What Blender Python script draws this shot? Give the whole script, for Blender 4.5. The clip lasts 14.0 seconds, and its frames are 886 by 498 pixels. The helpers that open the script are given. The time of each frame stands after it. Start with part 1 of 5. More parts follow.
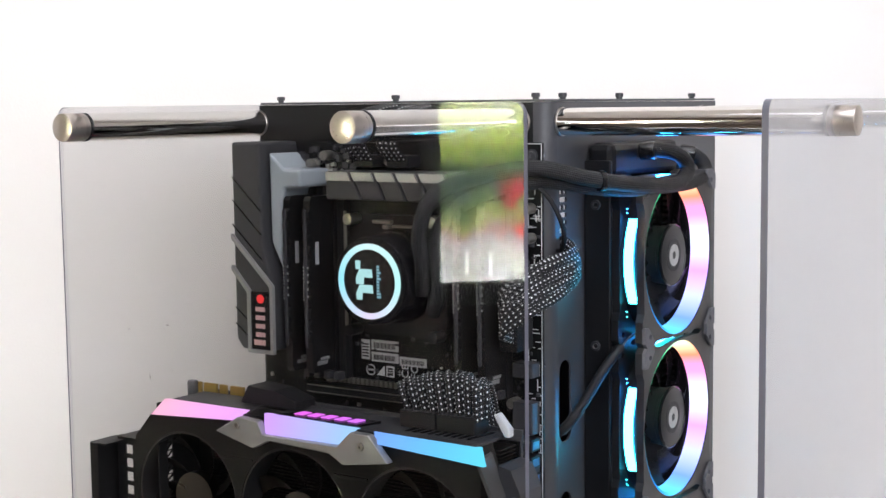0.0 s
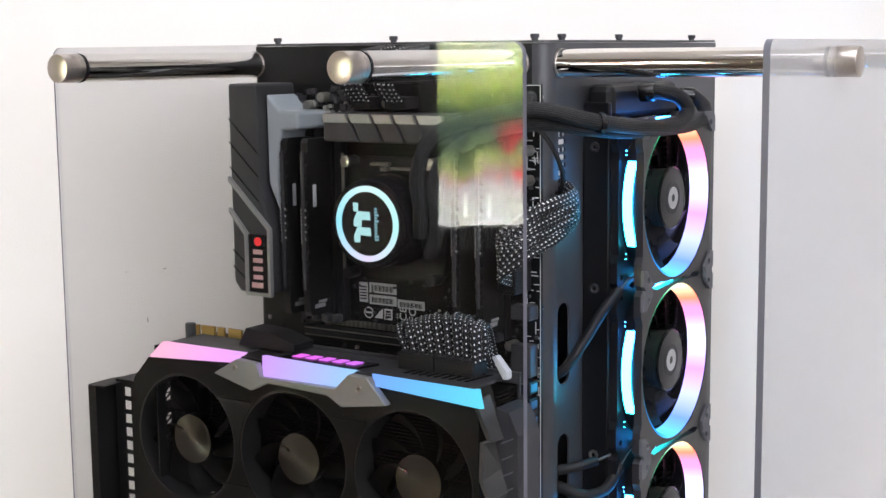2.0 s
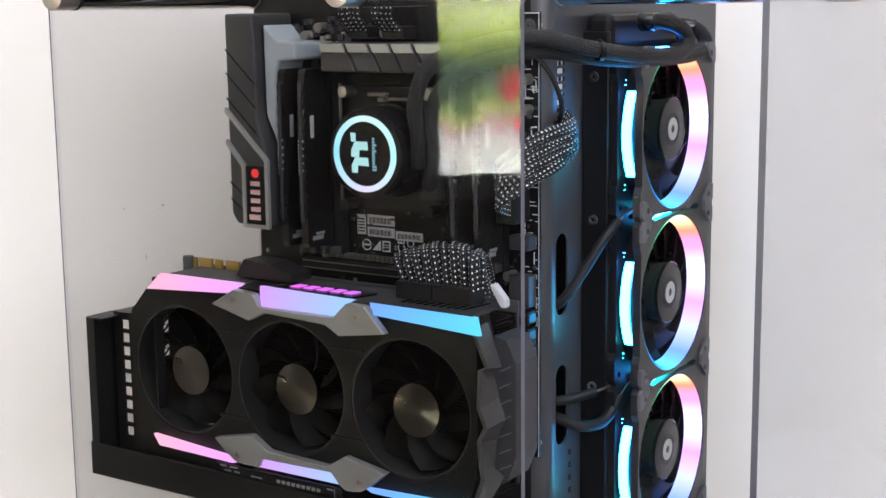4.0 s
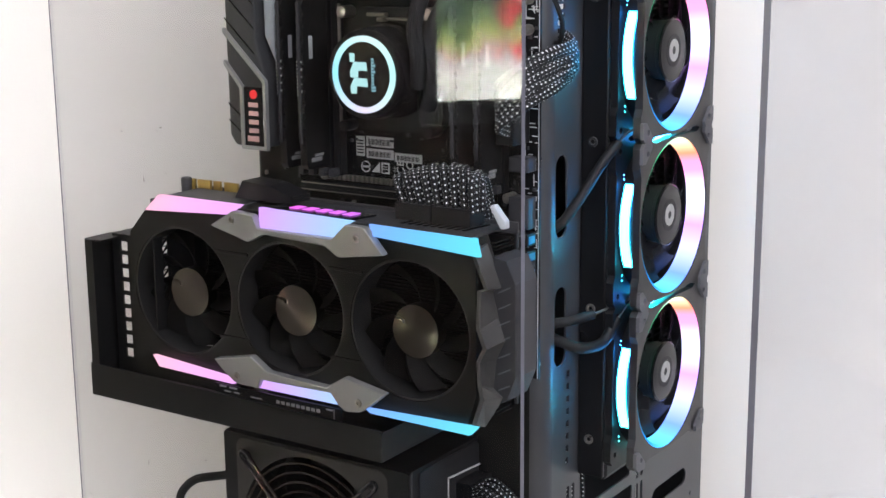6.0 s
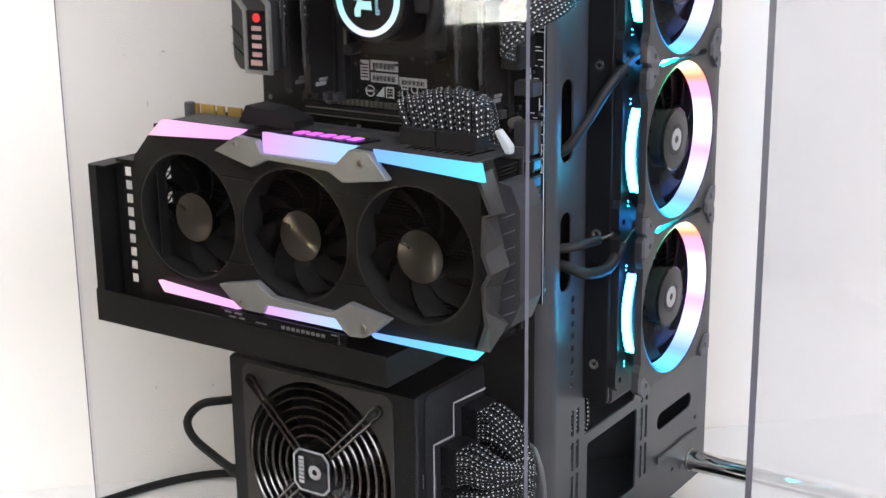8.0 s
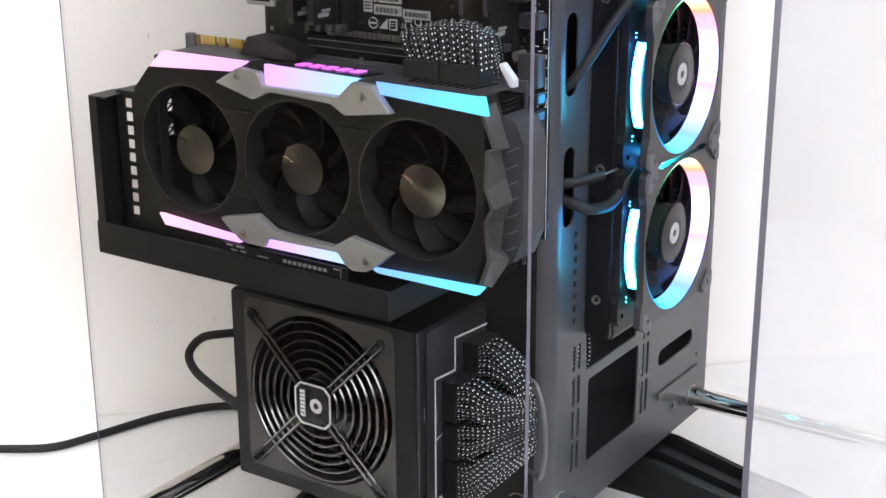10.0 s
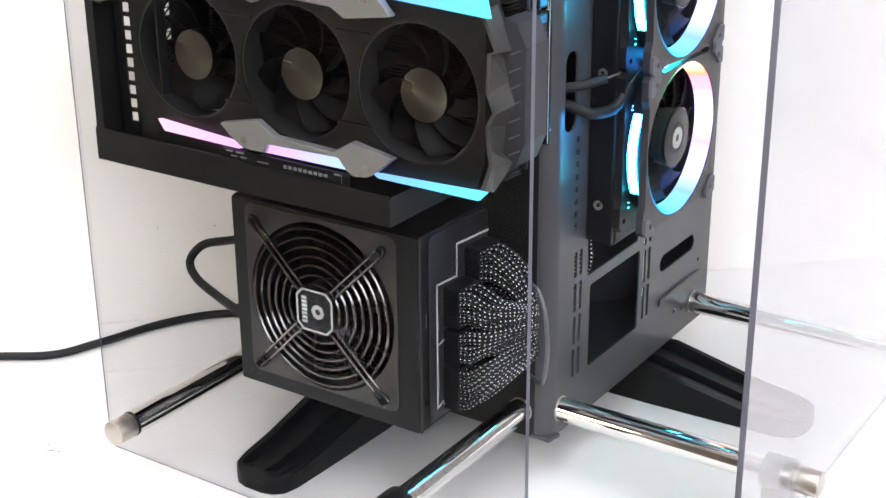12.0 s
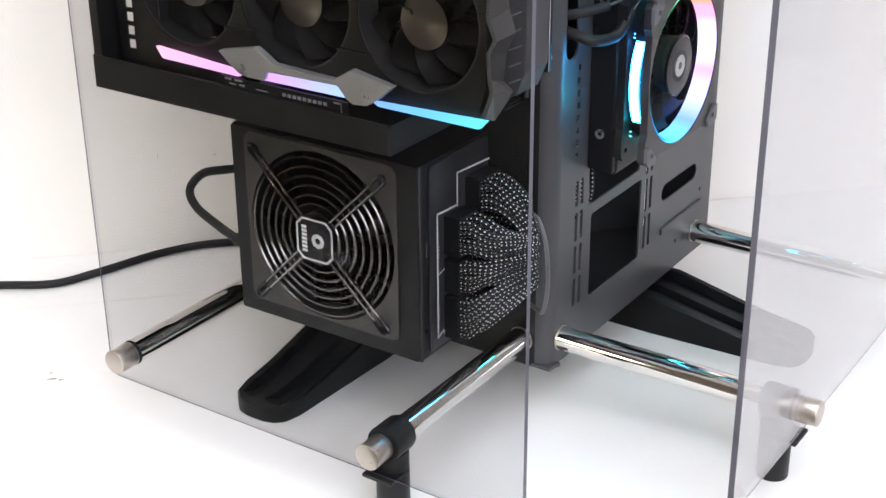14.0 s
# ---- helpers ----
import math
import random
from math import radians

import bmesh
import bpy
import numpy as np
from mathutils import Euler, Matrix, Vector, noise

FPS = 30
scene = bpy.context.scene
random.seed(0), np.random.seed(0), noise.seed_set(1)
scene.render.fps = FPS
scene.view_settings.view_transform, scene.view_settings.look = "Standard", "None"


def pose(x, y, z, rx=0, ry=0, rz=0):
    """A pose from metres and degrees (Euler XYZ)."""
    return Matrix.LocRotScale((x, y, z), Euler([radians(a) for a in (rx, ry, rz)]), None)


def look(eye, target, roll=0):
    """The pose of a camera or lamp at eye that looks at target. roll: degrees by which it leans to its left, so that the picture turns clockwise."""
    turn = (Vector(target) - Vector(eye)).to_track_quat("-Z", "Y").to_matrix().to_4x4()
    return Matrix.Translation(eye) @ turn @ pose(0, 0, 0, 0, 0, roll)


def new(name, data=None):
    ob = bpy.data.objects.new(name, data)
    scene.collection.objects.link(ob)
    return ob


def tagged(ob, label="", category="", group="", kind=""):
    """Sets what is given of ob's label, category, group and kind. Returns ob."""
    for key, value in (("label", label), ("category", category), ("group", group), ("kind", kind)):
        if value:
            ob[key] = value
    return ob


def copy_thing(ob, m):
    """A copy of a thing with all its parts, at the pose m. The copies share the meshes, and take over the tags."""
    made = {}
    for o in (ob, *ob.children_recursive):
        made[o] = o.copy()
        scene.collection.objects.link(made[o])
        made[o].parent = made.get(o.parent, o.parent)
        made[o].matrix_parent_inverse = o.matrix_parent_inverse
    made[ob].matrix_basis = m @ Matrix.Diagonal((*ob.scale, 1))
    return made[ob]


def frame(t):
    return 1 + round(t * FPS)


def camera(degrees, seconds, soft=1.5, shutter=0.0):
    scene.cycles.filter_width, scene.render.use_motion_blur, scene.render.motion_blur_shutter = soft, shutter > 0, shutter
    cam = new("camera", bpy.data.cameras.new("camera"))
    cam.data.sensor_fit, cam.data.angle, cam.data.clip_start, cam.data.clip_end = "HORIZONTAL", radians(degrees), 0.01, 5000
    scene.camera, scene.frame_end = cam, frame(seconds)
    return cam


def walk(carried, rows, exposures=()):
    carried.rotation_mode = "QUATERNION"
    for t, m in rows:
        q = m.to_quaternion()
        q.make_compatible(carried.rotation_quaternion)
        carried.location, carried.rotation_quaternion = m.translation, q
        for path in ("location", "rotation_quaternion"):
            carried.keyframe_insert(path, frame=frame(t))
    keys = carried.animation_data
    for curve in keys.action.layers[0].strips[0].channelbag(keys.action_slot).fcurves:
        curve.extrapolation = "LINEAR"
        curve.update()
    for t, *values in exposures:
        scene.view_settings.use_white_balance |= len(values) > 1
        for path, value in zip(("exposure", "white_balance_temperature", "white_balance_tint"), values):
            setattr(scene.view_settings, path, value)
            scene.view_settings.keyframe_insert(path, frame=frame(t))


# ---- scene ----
cam = camera(34.65, 14.0, soft=1.5)
PATH = [
    (0, (0.4936, -0.8567, 0.5970), (-0.0561, -0.0273, 0.4969), -0.63),
    (0.5, (0.4931, -0.8556, 0.5962), (-0.0564, -0.0272, 0.4878), -0.63),
    (1, (0.4927, -0.8545, 0.5958), (-0.0565, -0.0270, 0.4786), -0.63),
    (1.5, (0.4923, -0.8539, 0.5948), (-0.0559, -0.0272, 0.4681), -0.63),
    (2, (0.4914, -0.8540, 0.5942), (-0.0547, -0.0278, 0.4563), -0.59),
    (2.2, (0.4907, -0.8538, 0.5936), (-0.0545, -0.0281, 0.4495), -0.54),
    (4.3, (0.4925, -0.8512, 0.5743), (-0.0521, -0.0305, 0.4014), -0.63),
    (4.5, (0.4922, -0.8515, 0.5733), (-0.0520, -0.0314, 0.3965), -0.61),
    (5, (0.4904, -0.8517, 0.5720), (-0.0508, -0.0331, 0.3795), -0.57),
    (5.5, (0.4903, -0.8517, 0.5724), (-0.0491, -0.0351, 0.3668), -0.65),
    (6, (0.4900, -0.8512, 0.5717), (-0.0478, -0.0369, 0.3534), -0.51),
    (6.5, (0.4896, -0.8503, 0.5714), (-0.0470, -0.0386, 0.3408), -0.59),
    (7, (0.4899, -0.8491, 0.5714), (-0.0465, -0.0411, 0.3275), -0.59),
    (7.5, (0.4903, -0.8474, 0.5712), (-0.0467, -0.0438, 0.3146), -0.57),
    (8, (0.4896, -0.8462, 0.5714), (-0.0464, -0.0463, 0.3014), -0.65),
    (8.2, (0.4890, -0.8455, 0.5712), (-0.0461, -0.0468, 0.2958), -0.58),
    (10.3, (0.4865, -0.8425, 0.5689), (-0.0419, -0.0573, 0.2461), -0.40),
    (10.5, (0.4864, -0.8422, 0.5686), (-0.0407, -0.0591, 0.2385), -0.50),
    (11, (0.4864, -0.8409, 0.5676), (-0.0383, -0.0633, 0.2211), -0.47),
    (11.5, (0.4853, -0.8408, 0.5667), (-0.0362, -0.0674, 0.2063), -0.49),
    (12, (0.4837, -0.8405, 0.5651), (-0.0342, -0.0708, 0.1920), -0.46),
    (12.5, (0.4848, -0.8389, 0.5638), (-0.0321, -0.0742, 0.1792), -0.47),
    (13, (0.4850, -0.8389, 0.5628), (-0.0297, -0.0785, 0.1665), -0.55),
    (13.5, (0.4829, -0.8380, 0.5626), (-0.0280, -0.0809, 0.1554), -0.51),
    (14, (0.4827, -0.8367, 0.5637), (-0.0258, -0.0845, 0.1446), -0.48),
]
BRIGHT = [(t, e, 6290, 9) for t, e in ((0.0, -0.04), (2.0, -0.06), (4.5, -0.02), (5.5, 0.06), (6.5, 0.16), (8.0, 0.27), (10.5, 0.54), (12.5, 0.56), (14.0, 0.30))]
walk(cam, [(t, look(eye, target, roll)) for t, eye, target, roll in PATH], BRIGHT)

# ---- light ----
world = bpy.data.worlds.new("sky")
scene.world = world
world.use_nodes = True
wn = world.node_tree
sky = wn.nodes.new("ShaderNodeTexSky")
sky.sky_type, sky.sun_disc, sky.sun_elevation, sky.sun_rotation = "NISHITA", False, radians(40), radians(200)
wn.links.new(sky.outputs[0], wn.nodes["Background"].inputs[0])
wn.nodes["Background"].inputs[1].default_value = 0.1

# The room stands at 45 degrees to the case: u runs along the rear wall, n away from it.
H = math.sqrt(0.5)
REAR, FRONT, LEFT, RIGHT, FLOOR, CEIL = -0.345, 2.0, -2.4, 2.6, -0.75, 1.75


def un(u, n, z=0.0):
    return Vector((H * (u + n), H * (u - n), z))


def window_lamp(name, centre, aim, w, h, power, colour):
    data = bpy.data.lights.new(name, "AREA")
    data.shape, data.size, data.size_y, data.energy, data.color = "RECTANGLE", w, h, power, colour
    ob = new(name, data)
    ob.matrix_world = look(centre, aim)
    return ob


window_lamp("daylight_window_front", un(0.20, FRONT - 0.04, 1.08), un(0.0, 0, 0.0), 1.9, 1.2, 33, (0.905, 0.900, 1.0))
# assumed overhead lamp, out of view, added to brighten the tabletop
window_lamp("assumed_ceiling_lamp", un(-0.20, 0.62, CEIL - 0.075), un(-0.20, 0.55, 0.0), 1.3, 0.9, 15.5, (0.95, 0.938, 1.0))


# ---- materials ----
def material(name, colour, rough=0.5, metal=0.0, vary=0.15, size=30.0, bump=0.0, fine=400.0, coat=0.0, spec=0.5):
    m = bpy.data.materials.new(name)
    m.use_nodes = True
    nt = m.node_tree
    b = nt.nodes["Principled BSDF"]
    b.inputs["Metallic"].default_value = metal
    b.inputs["Coat Weight"].default_value = coat
    b.inputs["Specular IOR Level"].default_value = spec
    tc = nt.nodes.new("ShaderNodeTexCoord")
    big, small = nt.nodes.new("ShaderNodeTexNoise"), nt.nodes.new("ShaderNodeTexNoise")
    big.inputs["Scale"].default_value, small.inputs["Scale"].default_value = size, fine
    big.inputs["Detail"].default_value, small.inputs["Detail"].default_value = 4, 3
    add = nt.nodes.new("ShaderNodeMath")
    add.operation = "MULTIPLY_ADD"
    add.inputs[1].default_value = 0.2
    ramp = nt.nodes.new("ShaderNodeMapRange")
    ramp.inputs["From Min"].default_value, ramp.inputs["From Max"].default_value = 0.35, 0.85
    ramp.inputs["To Min"].default_value, ramp.inputs["To Max"].default_value = 1 - vary, 1 + vary
    mul = nt.nodes.new("ShaderNodeVectorMath")
    mul.operation = "SCALE"
    mul.inputs[0].default_value = colour
    rr = nt.nodes.new("ShaderNodeMapRange")
    rr.inputs["From Min"].default_value, rr.inputs["From Max"].default_value = 0.3, 0.75
    rr.inputs["To Min"].default_value, rr.inputs["To Max"].default_value = max(rough * 0.85, 0.02), min(rough * 1.2, 1)
    lk = nt.links.new
    for n in (big, small):
        lk(tc.outputs["Object"], n.inputs["Vector"])
    lk(small.outputs["Fac"], add.inputs[0])
    lk(big.outputs["Fac"], add.inputs[2])
    lk(add.outputs[0], ramp.inputs["Value"])
    lk(ramp.outputs[0], mul.inputs["Scale"])
    lk(mul.outputs[0], b.inputs["Base Color"])
    lk(big.outputs["Fac"], rr.inputs["Value"])
    lk(rr.outputs[0], b.inputs["Roughness"])
    if bump:
        bp = nt.nodes.new("ShaderNodeBump")
        bp.inputs["Strength"].default_value, bp.inputs["Distance"].default_value = bump, 0.001
        lk(small.outputs["Fac"], bp.inputs["Height"])
        lk(bp.outputs[0], b.inputs["Normal"])
    return m


def glow(name, stops, strength, axis="X", spin=0.0, radial=False, scale=1.0, offset=0.0):
    """A light strip: colour stops along an axis or round an axis of the object."""
    m = bpy.data.materials.new(name)
    m.use_nodes = True
    nt = m.node_tree
    nt.nodes.remove(nt.nodes["Principled BSDF"])
    em = nt.nodes.new("ShaderNodeEmission")
    em.inputs["Strength"].default_value = strength
    tc, mp = nt.nodes.new("ShaderNodeTexCoord"), nt.nodes.new("ShaderNodeMapping")
    gr, ramp = nt.nodes.new("ShaderNodeTexGradient"), nt.nodes.new("ShaderNodeValToRGB")
    gr.gradient_type = "RADIAL" if radial else "LINEAR"
    if radial:
        mp.inputs["Rotation"].default_value = {"X": (0, radians(-90), radians(spin)), "Y": (radians(90), 0, radians(spin))}[axis]
        mp.vector_type = "POINT"
    else:
        mp.inputs["Scale"].default_value = (scale,) * 3
        mp.inputs["Location"].default_value = (offset, 0, 0)
        if axis == "Z":
            mp.inputs["Rotation"].default_value = (0, radians(90), 0)
    while len(ramp.color_ramp.elements) < len(stops):
        ramp.color_ramp.elements.new(0.5)
    for e, (p, c) in zip(ramp.color_ramp.elements, stops):
        e.position, e.color = p, (*c, 1)
    lk = nt.links.new
    lk(tc.outputs["Object"], mp.inputs["Vector"])
    lk(mp.outputs[0], gr.inputs["Vector"])
    lk(gr.outputs["Fac"], ramp.inputs["Fac"])
    lk(ramp.outputs["Color"], em.inputs["Color"])
    lk(em.outputs[0], nt.nodes["Material Output"].inputs["Surface"])
    return m


def clear_sheet(name, tint, gloss=1.0, rough=0.0, veil=0.0, filtered=False):
    """Acrylic or glass: tinted see-through with a gloss that grows towards grazing angles;
    filtered: the gloss first sinks towards Brewster's angle, as behind a polarising filter."""
    m = bpy.data.materials.new(name)
    m.use_nodes = True
    nt = m.node_tree
    nt.nodes.remove(nt.nodes["Principled BSDF"])
    tr, gl, mx, lw = (nt.nodes.new("ShaderNode" + n) for n in ("BsdfTransparent", "BsdfGlossy", "MixShader", "LayerWeight"))
    p5, ma = nt.nodes.new("ShaderNodeMath"), nt.nodes.new("ShaderNodeMath")
    tr.inputs["Color"].default_value = (*tint, 1)
    gl.inputs["Color"].default_value = (gloss, gloss, gloss, 1)
    gl.inputs["Roughness"].default_value = rough
    lw.inputs["Blend"].default_value = 0.5
    p5.operation, p5.inputs[1].default_value = "POWER", 5.0
    ma.operation, ma.inputs[1].default_value, ma.inputs[2].default_value = "MULTIPLY_ADD", 0.96, 0.039
    lk = nt.links.new
    if filtered:
        p5.inputs[1].default_value = 9.0
        dip, sq, low = (nt.nodes.new("ShaderNode" + n) for n in ("MapRange", "Math", "Math"))
        dip.inputs["From Max"].default_value, dip.inputs["To Min"].default_value, dip.inputs["To Max"].default_value = 0.44, 1.0, 0.0
        sq.operation, sq.inputs[1].default_value = "POWER", 2.0
        low.operation, low.inputs[1].default_value = "MULTIPLY", 0.04
        lk(lw.outputs["Facing"], dip.inputs["Value"])
        lk(dip.outputs[0], sq.inputs[0])
        lk(sq.outputs[0], low.inputs[0])
        lk(low.outputs[0], ma.inputs[2])
    lk(lw.outputs["Facing"], p5.inputs[0])
    lk(p5.outputs[0], ma.inputs[0])
    lk(ma.outputs[0], mx.inputs[0])
    lk(tr.outputs[0], mx.inputs[1])
    lk(gl.outputs[0], mx.inputs[2])
    last = mx
    # diffuse white mixed in to stand for a bright wall's reflection
    if veil:
        df, m2 = nt.nodes.new("ShaderNodeBsdfDiffuse"), nt.nodes.new("ShaderNodeMixShader")
        df.inputs["Color"].default_value = (0.74, 0.73, 0.74, 1)
        m2.inputs[0].default_value = veil
        lk(mx.outputs[0], m2.inputs[1])
        lk(df.outputs[0], m2.inputs[2])
        last = m2
    lk(last.outputs[0], nt.nodes["Material Output"].inputs["Surface"])
    return m


def braid(name, dark, light, turns=6, pitch=260.0):
    """Woven sleeve with light flecks, along the length of a tube."""
    m = material(name, dark, 0.55, vary=0.2, spec=0.3)
    nt = m.node_tree
    b = nt.nodes["Principled BSDF"]
    uv, sep = nt.nodes.new("ShaderNodeTexCoord"), nt.nodes.new("ShaderNodeSeparateXYZ")
    lk = nt.links.new
    lk(uv.outputs["UV"], sep.inputs[0])

    def wave(sign):
        a, c, s = (nt.nodes.new("ShaderNodeMath") for _ in range(3))
        a.operation, c.operation, s.operation = "MULTIPLY", "MULTIPLY_ADD", "SINE"
        a.inputs[1].default_value = sign * turns * math.pi
        c.inputs[1].default_value = pitch * math.pi
        lk(sep.outputs[0], a.inputs[0])
        lk(sep.outputs[1], c.inputs[0])
        lk(a.outputs[0], c.inputs[2])
        lk(c.outputs[0], s.inputs[0])
        return s

    w1, w2, pr, st, mix = wave(1), wave(-1), nt.nodes.new("ShaderNodeMath"), nt.nodes.new("ShaderNodeMapRange"), nt.nodes.new("ShaderNodeMix")
    pr.operation = "MULTIPLY"
    st.inputs["From Min"].default_value, st.inputs["From Max"].default_value = 0.67, 0.80
    mix.data_type = "RGBA"
    mix.inputs["A"].default_value, mix.inputs["B"].default_value = (*dark, 1), (*light, 1)
    lk(w1.outputs[0], pr.inputs[0])
    lk(w2.outputs[0], pr.inputs[1])
    lk(pr.outputs[0], st.inputs["Value"])
    lk(st.outputs[0], mix.inputs["Factor"])
    lk(mix.outputs["Result"], b.inputs["Base Color"])
    bp = nt.nodes.new("ShaderNodeBump")
    bp.inputs["Strength"].default_value, bp.inputs["Distance"].default_value = 0.5, 0.0006
    lk(pr.outputs[0], bp.inputs["Height"])
    lk(bp.outputs[0], b.inputs["Normal"])
    return m


WALL = material("wall_paint", (0.82, 0.785, 0.745), 0.7, vary=0.03, size=2.5, bump=0.15, fine=500)
TABLE = material("white_tabletop", (0.84, 0.83, 0.815), 0.45, vary=0.035, size=6, bump=0.05, fine=250)
# shade of the backlit room sides is put into this wall colour
DIMWALL = material("shaded_brown_grey_wall", (0.27, 0.22, 0.175), 0.8, vary=0.08, size=2.5)
FLOORM = material("dark_wood_floor", (0.16, 0.115, 0.08), 0.5, vary=0.15, size=3)
STEEL = material("black_painted_steel", (0.052, 0.052, 0.056), 0.36, vary=0.2, size=18, bump=0.02, fine=1500, spec=0.45)
STEELD = material("matte_black_steel", (0.012, 0.0118, 0.0116), 0.42, vary=0.2, size=18, bump=0.03, fine=1500, spec=0.2)
PLASTIC = material("black_plastic", (0.011, 0.011, 0.012), 0.42, vary=0.2, size=40, spec=0.25)
GLOSSB = material("gloss_black_plastic", (0.008, 0.008, 0.009), 0.18, vary=0.15, size=40)
RUBBER = material("black_rubber", (0.010, 0.010, 0.011), 0.6, vary=0.25, size=40, spec=0.35)
GREYP = material("dark_grey_plastic", (0.036, 0.036, 0.040), 0.5, vary=0.12, size=40, spec=0.35)
FOOTM = material("satin_black_foot", (0.004, 0.004, 0.0046), 0.32, vary=0.25, size=30, spec=0.22)
EARG = material("grey_rubber_pad", (0.13, 0.13, 0.145), 0.6, vary=0.12, size=60)
CHROME = material("polished_steel", (0.80, 0.78, 0.75), 0.07, metal=1.0, vary=0.03, size=20)
CAPM = material("brushed_cap_steel", (0.52, 0.475, 0.43), 0.32, metal=0.95, vary=0.05, size=700)
SILVER = material("silver_paint", (0.34, 0.34, 0.335), 0.38, metal=0.55, vary=0.06, size=50)
SCREWM = material("screw_steel", (0.45, 0.43, 0.40), 0.3, metal=1.0, vary=0.1, size=90)
GOLD = material("gold_contacts", (0.55, 0.38, 0.13), 0.35, metal=1.0, vary=0.12, size=90)
COPPER = material("copper_heatpipe", (0.60, 0.28, 0.15), 0.3, metal=1.0, vary=0.1, size=90)
PCB = material("black_circuit_board", (0.0045, 0.0045, 0.005), 0.42, vary=0.3, size=60, bump=0.1, fine=900, spec=0.2)
PRINT = material("white_print", (0.55, 0.55, 0.55), 0.6, vary=0.1, size=200)
DIMPRINT = material("grey_print", (0.24, 0.24, 0.24), 0.6, vary=0.1, size=200)
ACRYL = clear_sheet("tinted_acrylic", (0.858, 0.858, 0.861), 0.8, 0.0, 0.0, True)
# the right panel's pale veil is a reflection put into its colour
ACRYL2 = clear_sheet("veiled_acrylic", (0.835, 0.835, 0.845), 1.0, 0.06, 0.24)
# edge colours stand in for refraction that the sheets lack
EDGE2 = clear_sheet("clear_acrylic_edge", (0.80, 0.80, 0.82), 0.4, 0.1)
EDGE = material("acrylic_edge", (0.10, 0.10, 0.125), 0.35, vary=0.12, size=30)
GLASSW = clear_sheet("window_glass", (0.98, 0.98, 0.98))


# ---- mesh helpers ----
def part(name, bm, mat, parent=None, label="", smooth=False):
    me = bpy.data.meshes.new(name)
    bmesh.ops.recalc_face_normals(bm, faces=bm.faces[:])
    bm.to_mesh(me)
    bm.free()
    for one in mat if isinstance(mat, (list, tuple)) else (mat,):
        me.materials.append(one)
    if smooth:
        me.polygons.foreach_set("use_smooth", [len(p.vertices) < 8 for p in me.polygons])
        me.set_sharp_from_angle(angle=radians(40))
    ob = new(name, me)
    if parent:
        ob.parent = parent
    if label:
        tagged(ob, label)
    return ob


def thing(name, label, category, group="", at=(0, 0, 0)):
    ob = new(name)
    ob.empty_display_size = 0.02
    ob.location = at
    return tagged(ob, label, category, group)


def box(bm, x0, x1, y0, y1, z0, z1, bevel=0.0, seg=2):
    m = Matrix.LocRotScale(((x0 + x1) / 2, (y0 + y1) / 2, (z0 + z1) / 2), None, (abs(x1 - x0), abs(y1 - y0), abs(z1 - z0)))
    got = bmesh.ops.create_cube(bm, size=1, matrix=m)["verts"]
    if bevel:
        edges = list({e for v in got for e in v.link_edges})
        bmesh.ops.bevel(bm, geom=edges, offset=bevel, segments=seg, affect="EDGES", profile=0.5)
    return bm


def boxes(*all_):
    bm = bmesh.new()
    for b in all_:
        box(bm, *b)
    return bm


def prism(bm, pts, a, b, axis="y", bevel=0.0):
    """A polygon pushed along an axis: (x, z) along y, (y, z) along x, (x, y) along z."""
    put = {"y": lambda p, d: (p[0], d, p[1]), "x": lambda p, d: (d, p[0], p[1]), "z": lambda p, d: (p[0], p[1], d)}[axis]
    lo, hi = [bm.verts.new(put(p, a)) for p in pts], [bm.verts.new(put(p, b)) for p in pts]
    n = len(pts)
    faces = [bm.faces.new(lo), bm.faces.new(hi[::-1])] + [bm.faces.new((lo[i], lo[i - 1], hi[i - 1], hi[i])) for i in range(n)]
    if bevel:
        bmesh.ops.recalc_face_normals(bm, faces=faces)
        bmesh.ops.bevel(bm, geom=list({e for f in faces for e in f.edges}), offset=bevel, segments=2, affect="EDGES", profile=0.5)
    return bm


def cyl(bm, p0, p1, r0, r1=None, seg=24, bevel=0.0):
    p0, p1 = Vector(p0), Vector(p1)
    m = Matrix.Translation((p0 + p1) / 2) @ (p1 - p0).to_track_quat("Z", "Y").to_matrix().to_4x4()
    got = bmesh.ops.create_cone(bm, cap_ends=True, segments=seg, radius1=r0, radius2=r0 if r1 is None else r1, depth=(p1 - p0).length, matrix=m)["verts"]
    if bevel:
        caps = [e for e in {e for v in got for e in v.link_edges} if any(len(f.verts) > 4 for f in e.link_faces)]
        bmesh.ops.bevel(bm, geom=caps, offset=bevel, segments=2, affect="EDGES", profile=0.5)
    return bm


def ring(bm, centre, axis, profile, seg=48, a0=0.0, a1=360.0):
    """A closed profile of (radius, along) turned about an axis: 'x' or 'y'."""
    c = Vector(centre)
    full = a1 - a0 >= 360
    steps = seg if full else seg + 1
    rows = []
    for i in range(steps):
        t = radians(a0 + (a1 - a0) * i / seg)
        row = []
        for r, d in profile:
            p = (d, r * math.cos(t), r * math.sin(t)) if axis == "x" else (r * math.cos(t), d, r * math.sin(t))
            row.append(bm.verts.new(c + Vector(p)))
        rows.append(row)
    k = len(profile)
    for i in range(seg):
        a, b = rows[i], rows[(i + 1) % steps]
        for j in range(k):
            bm.faces.new((a[j], a[(j + 1) % k], b[(j + 1) % k], b[j]))
    if not full:
        bm.faces.new(rows[0])
        bm.faces.new(rows[-1][::-1])
    return bm


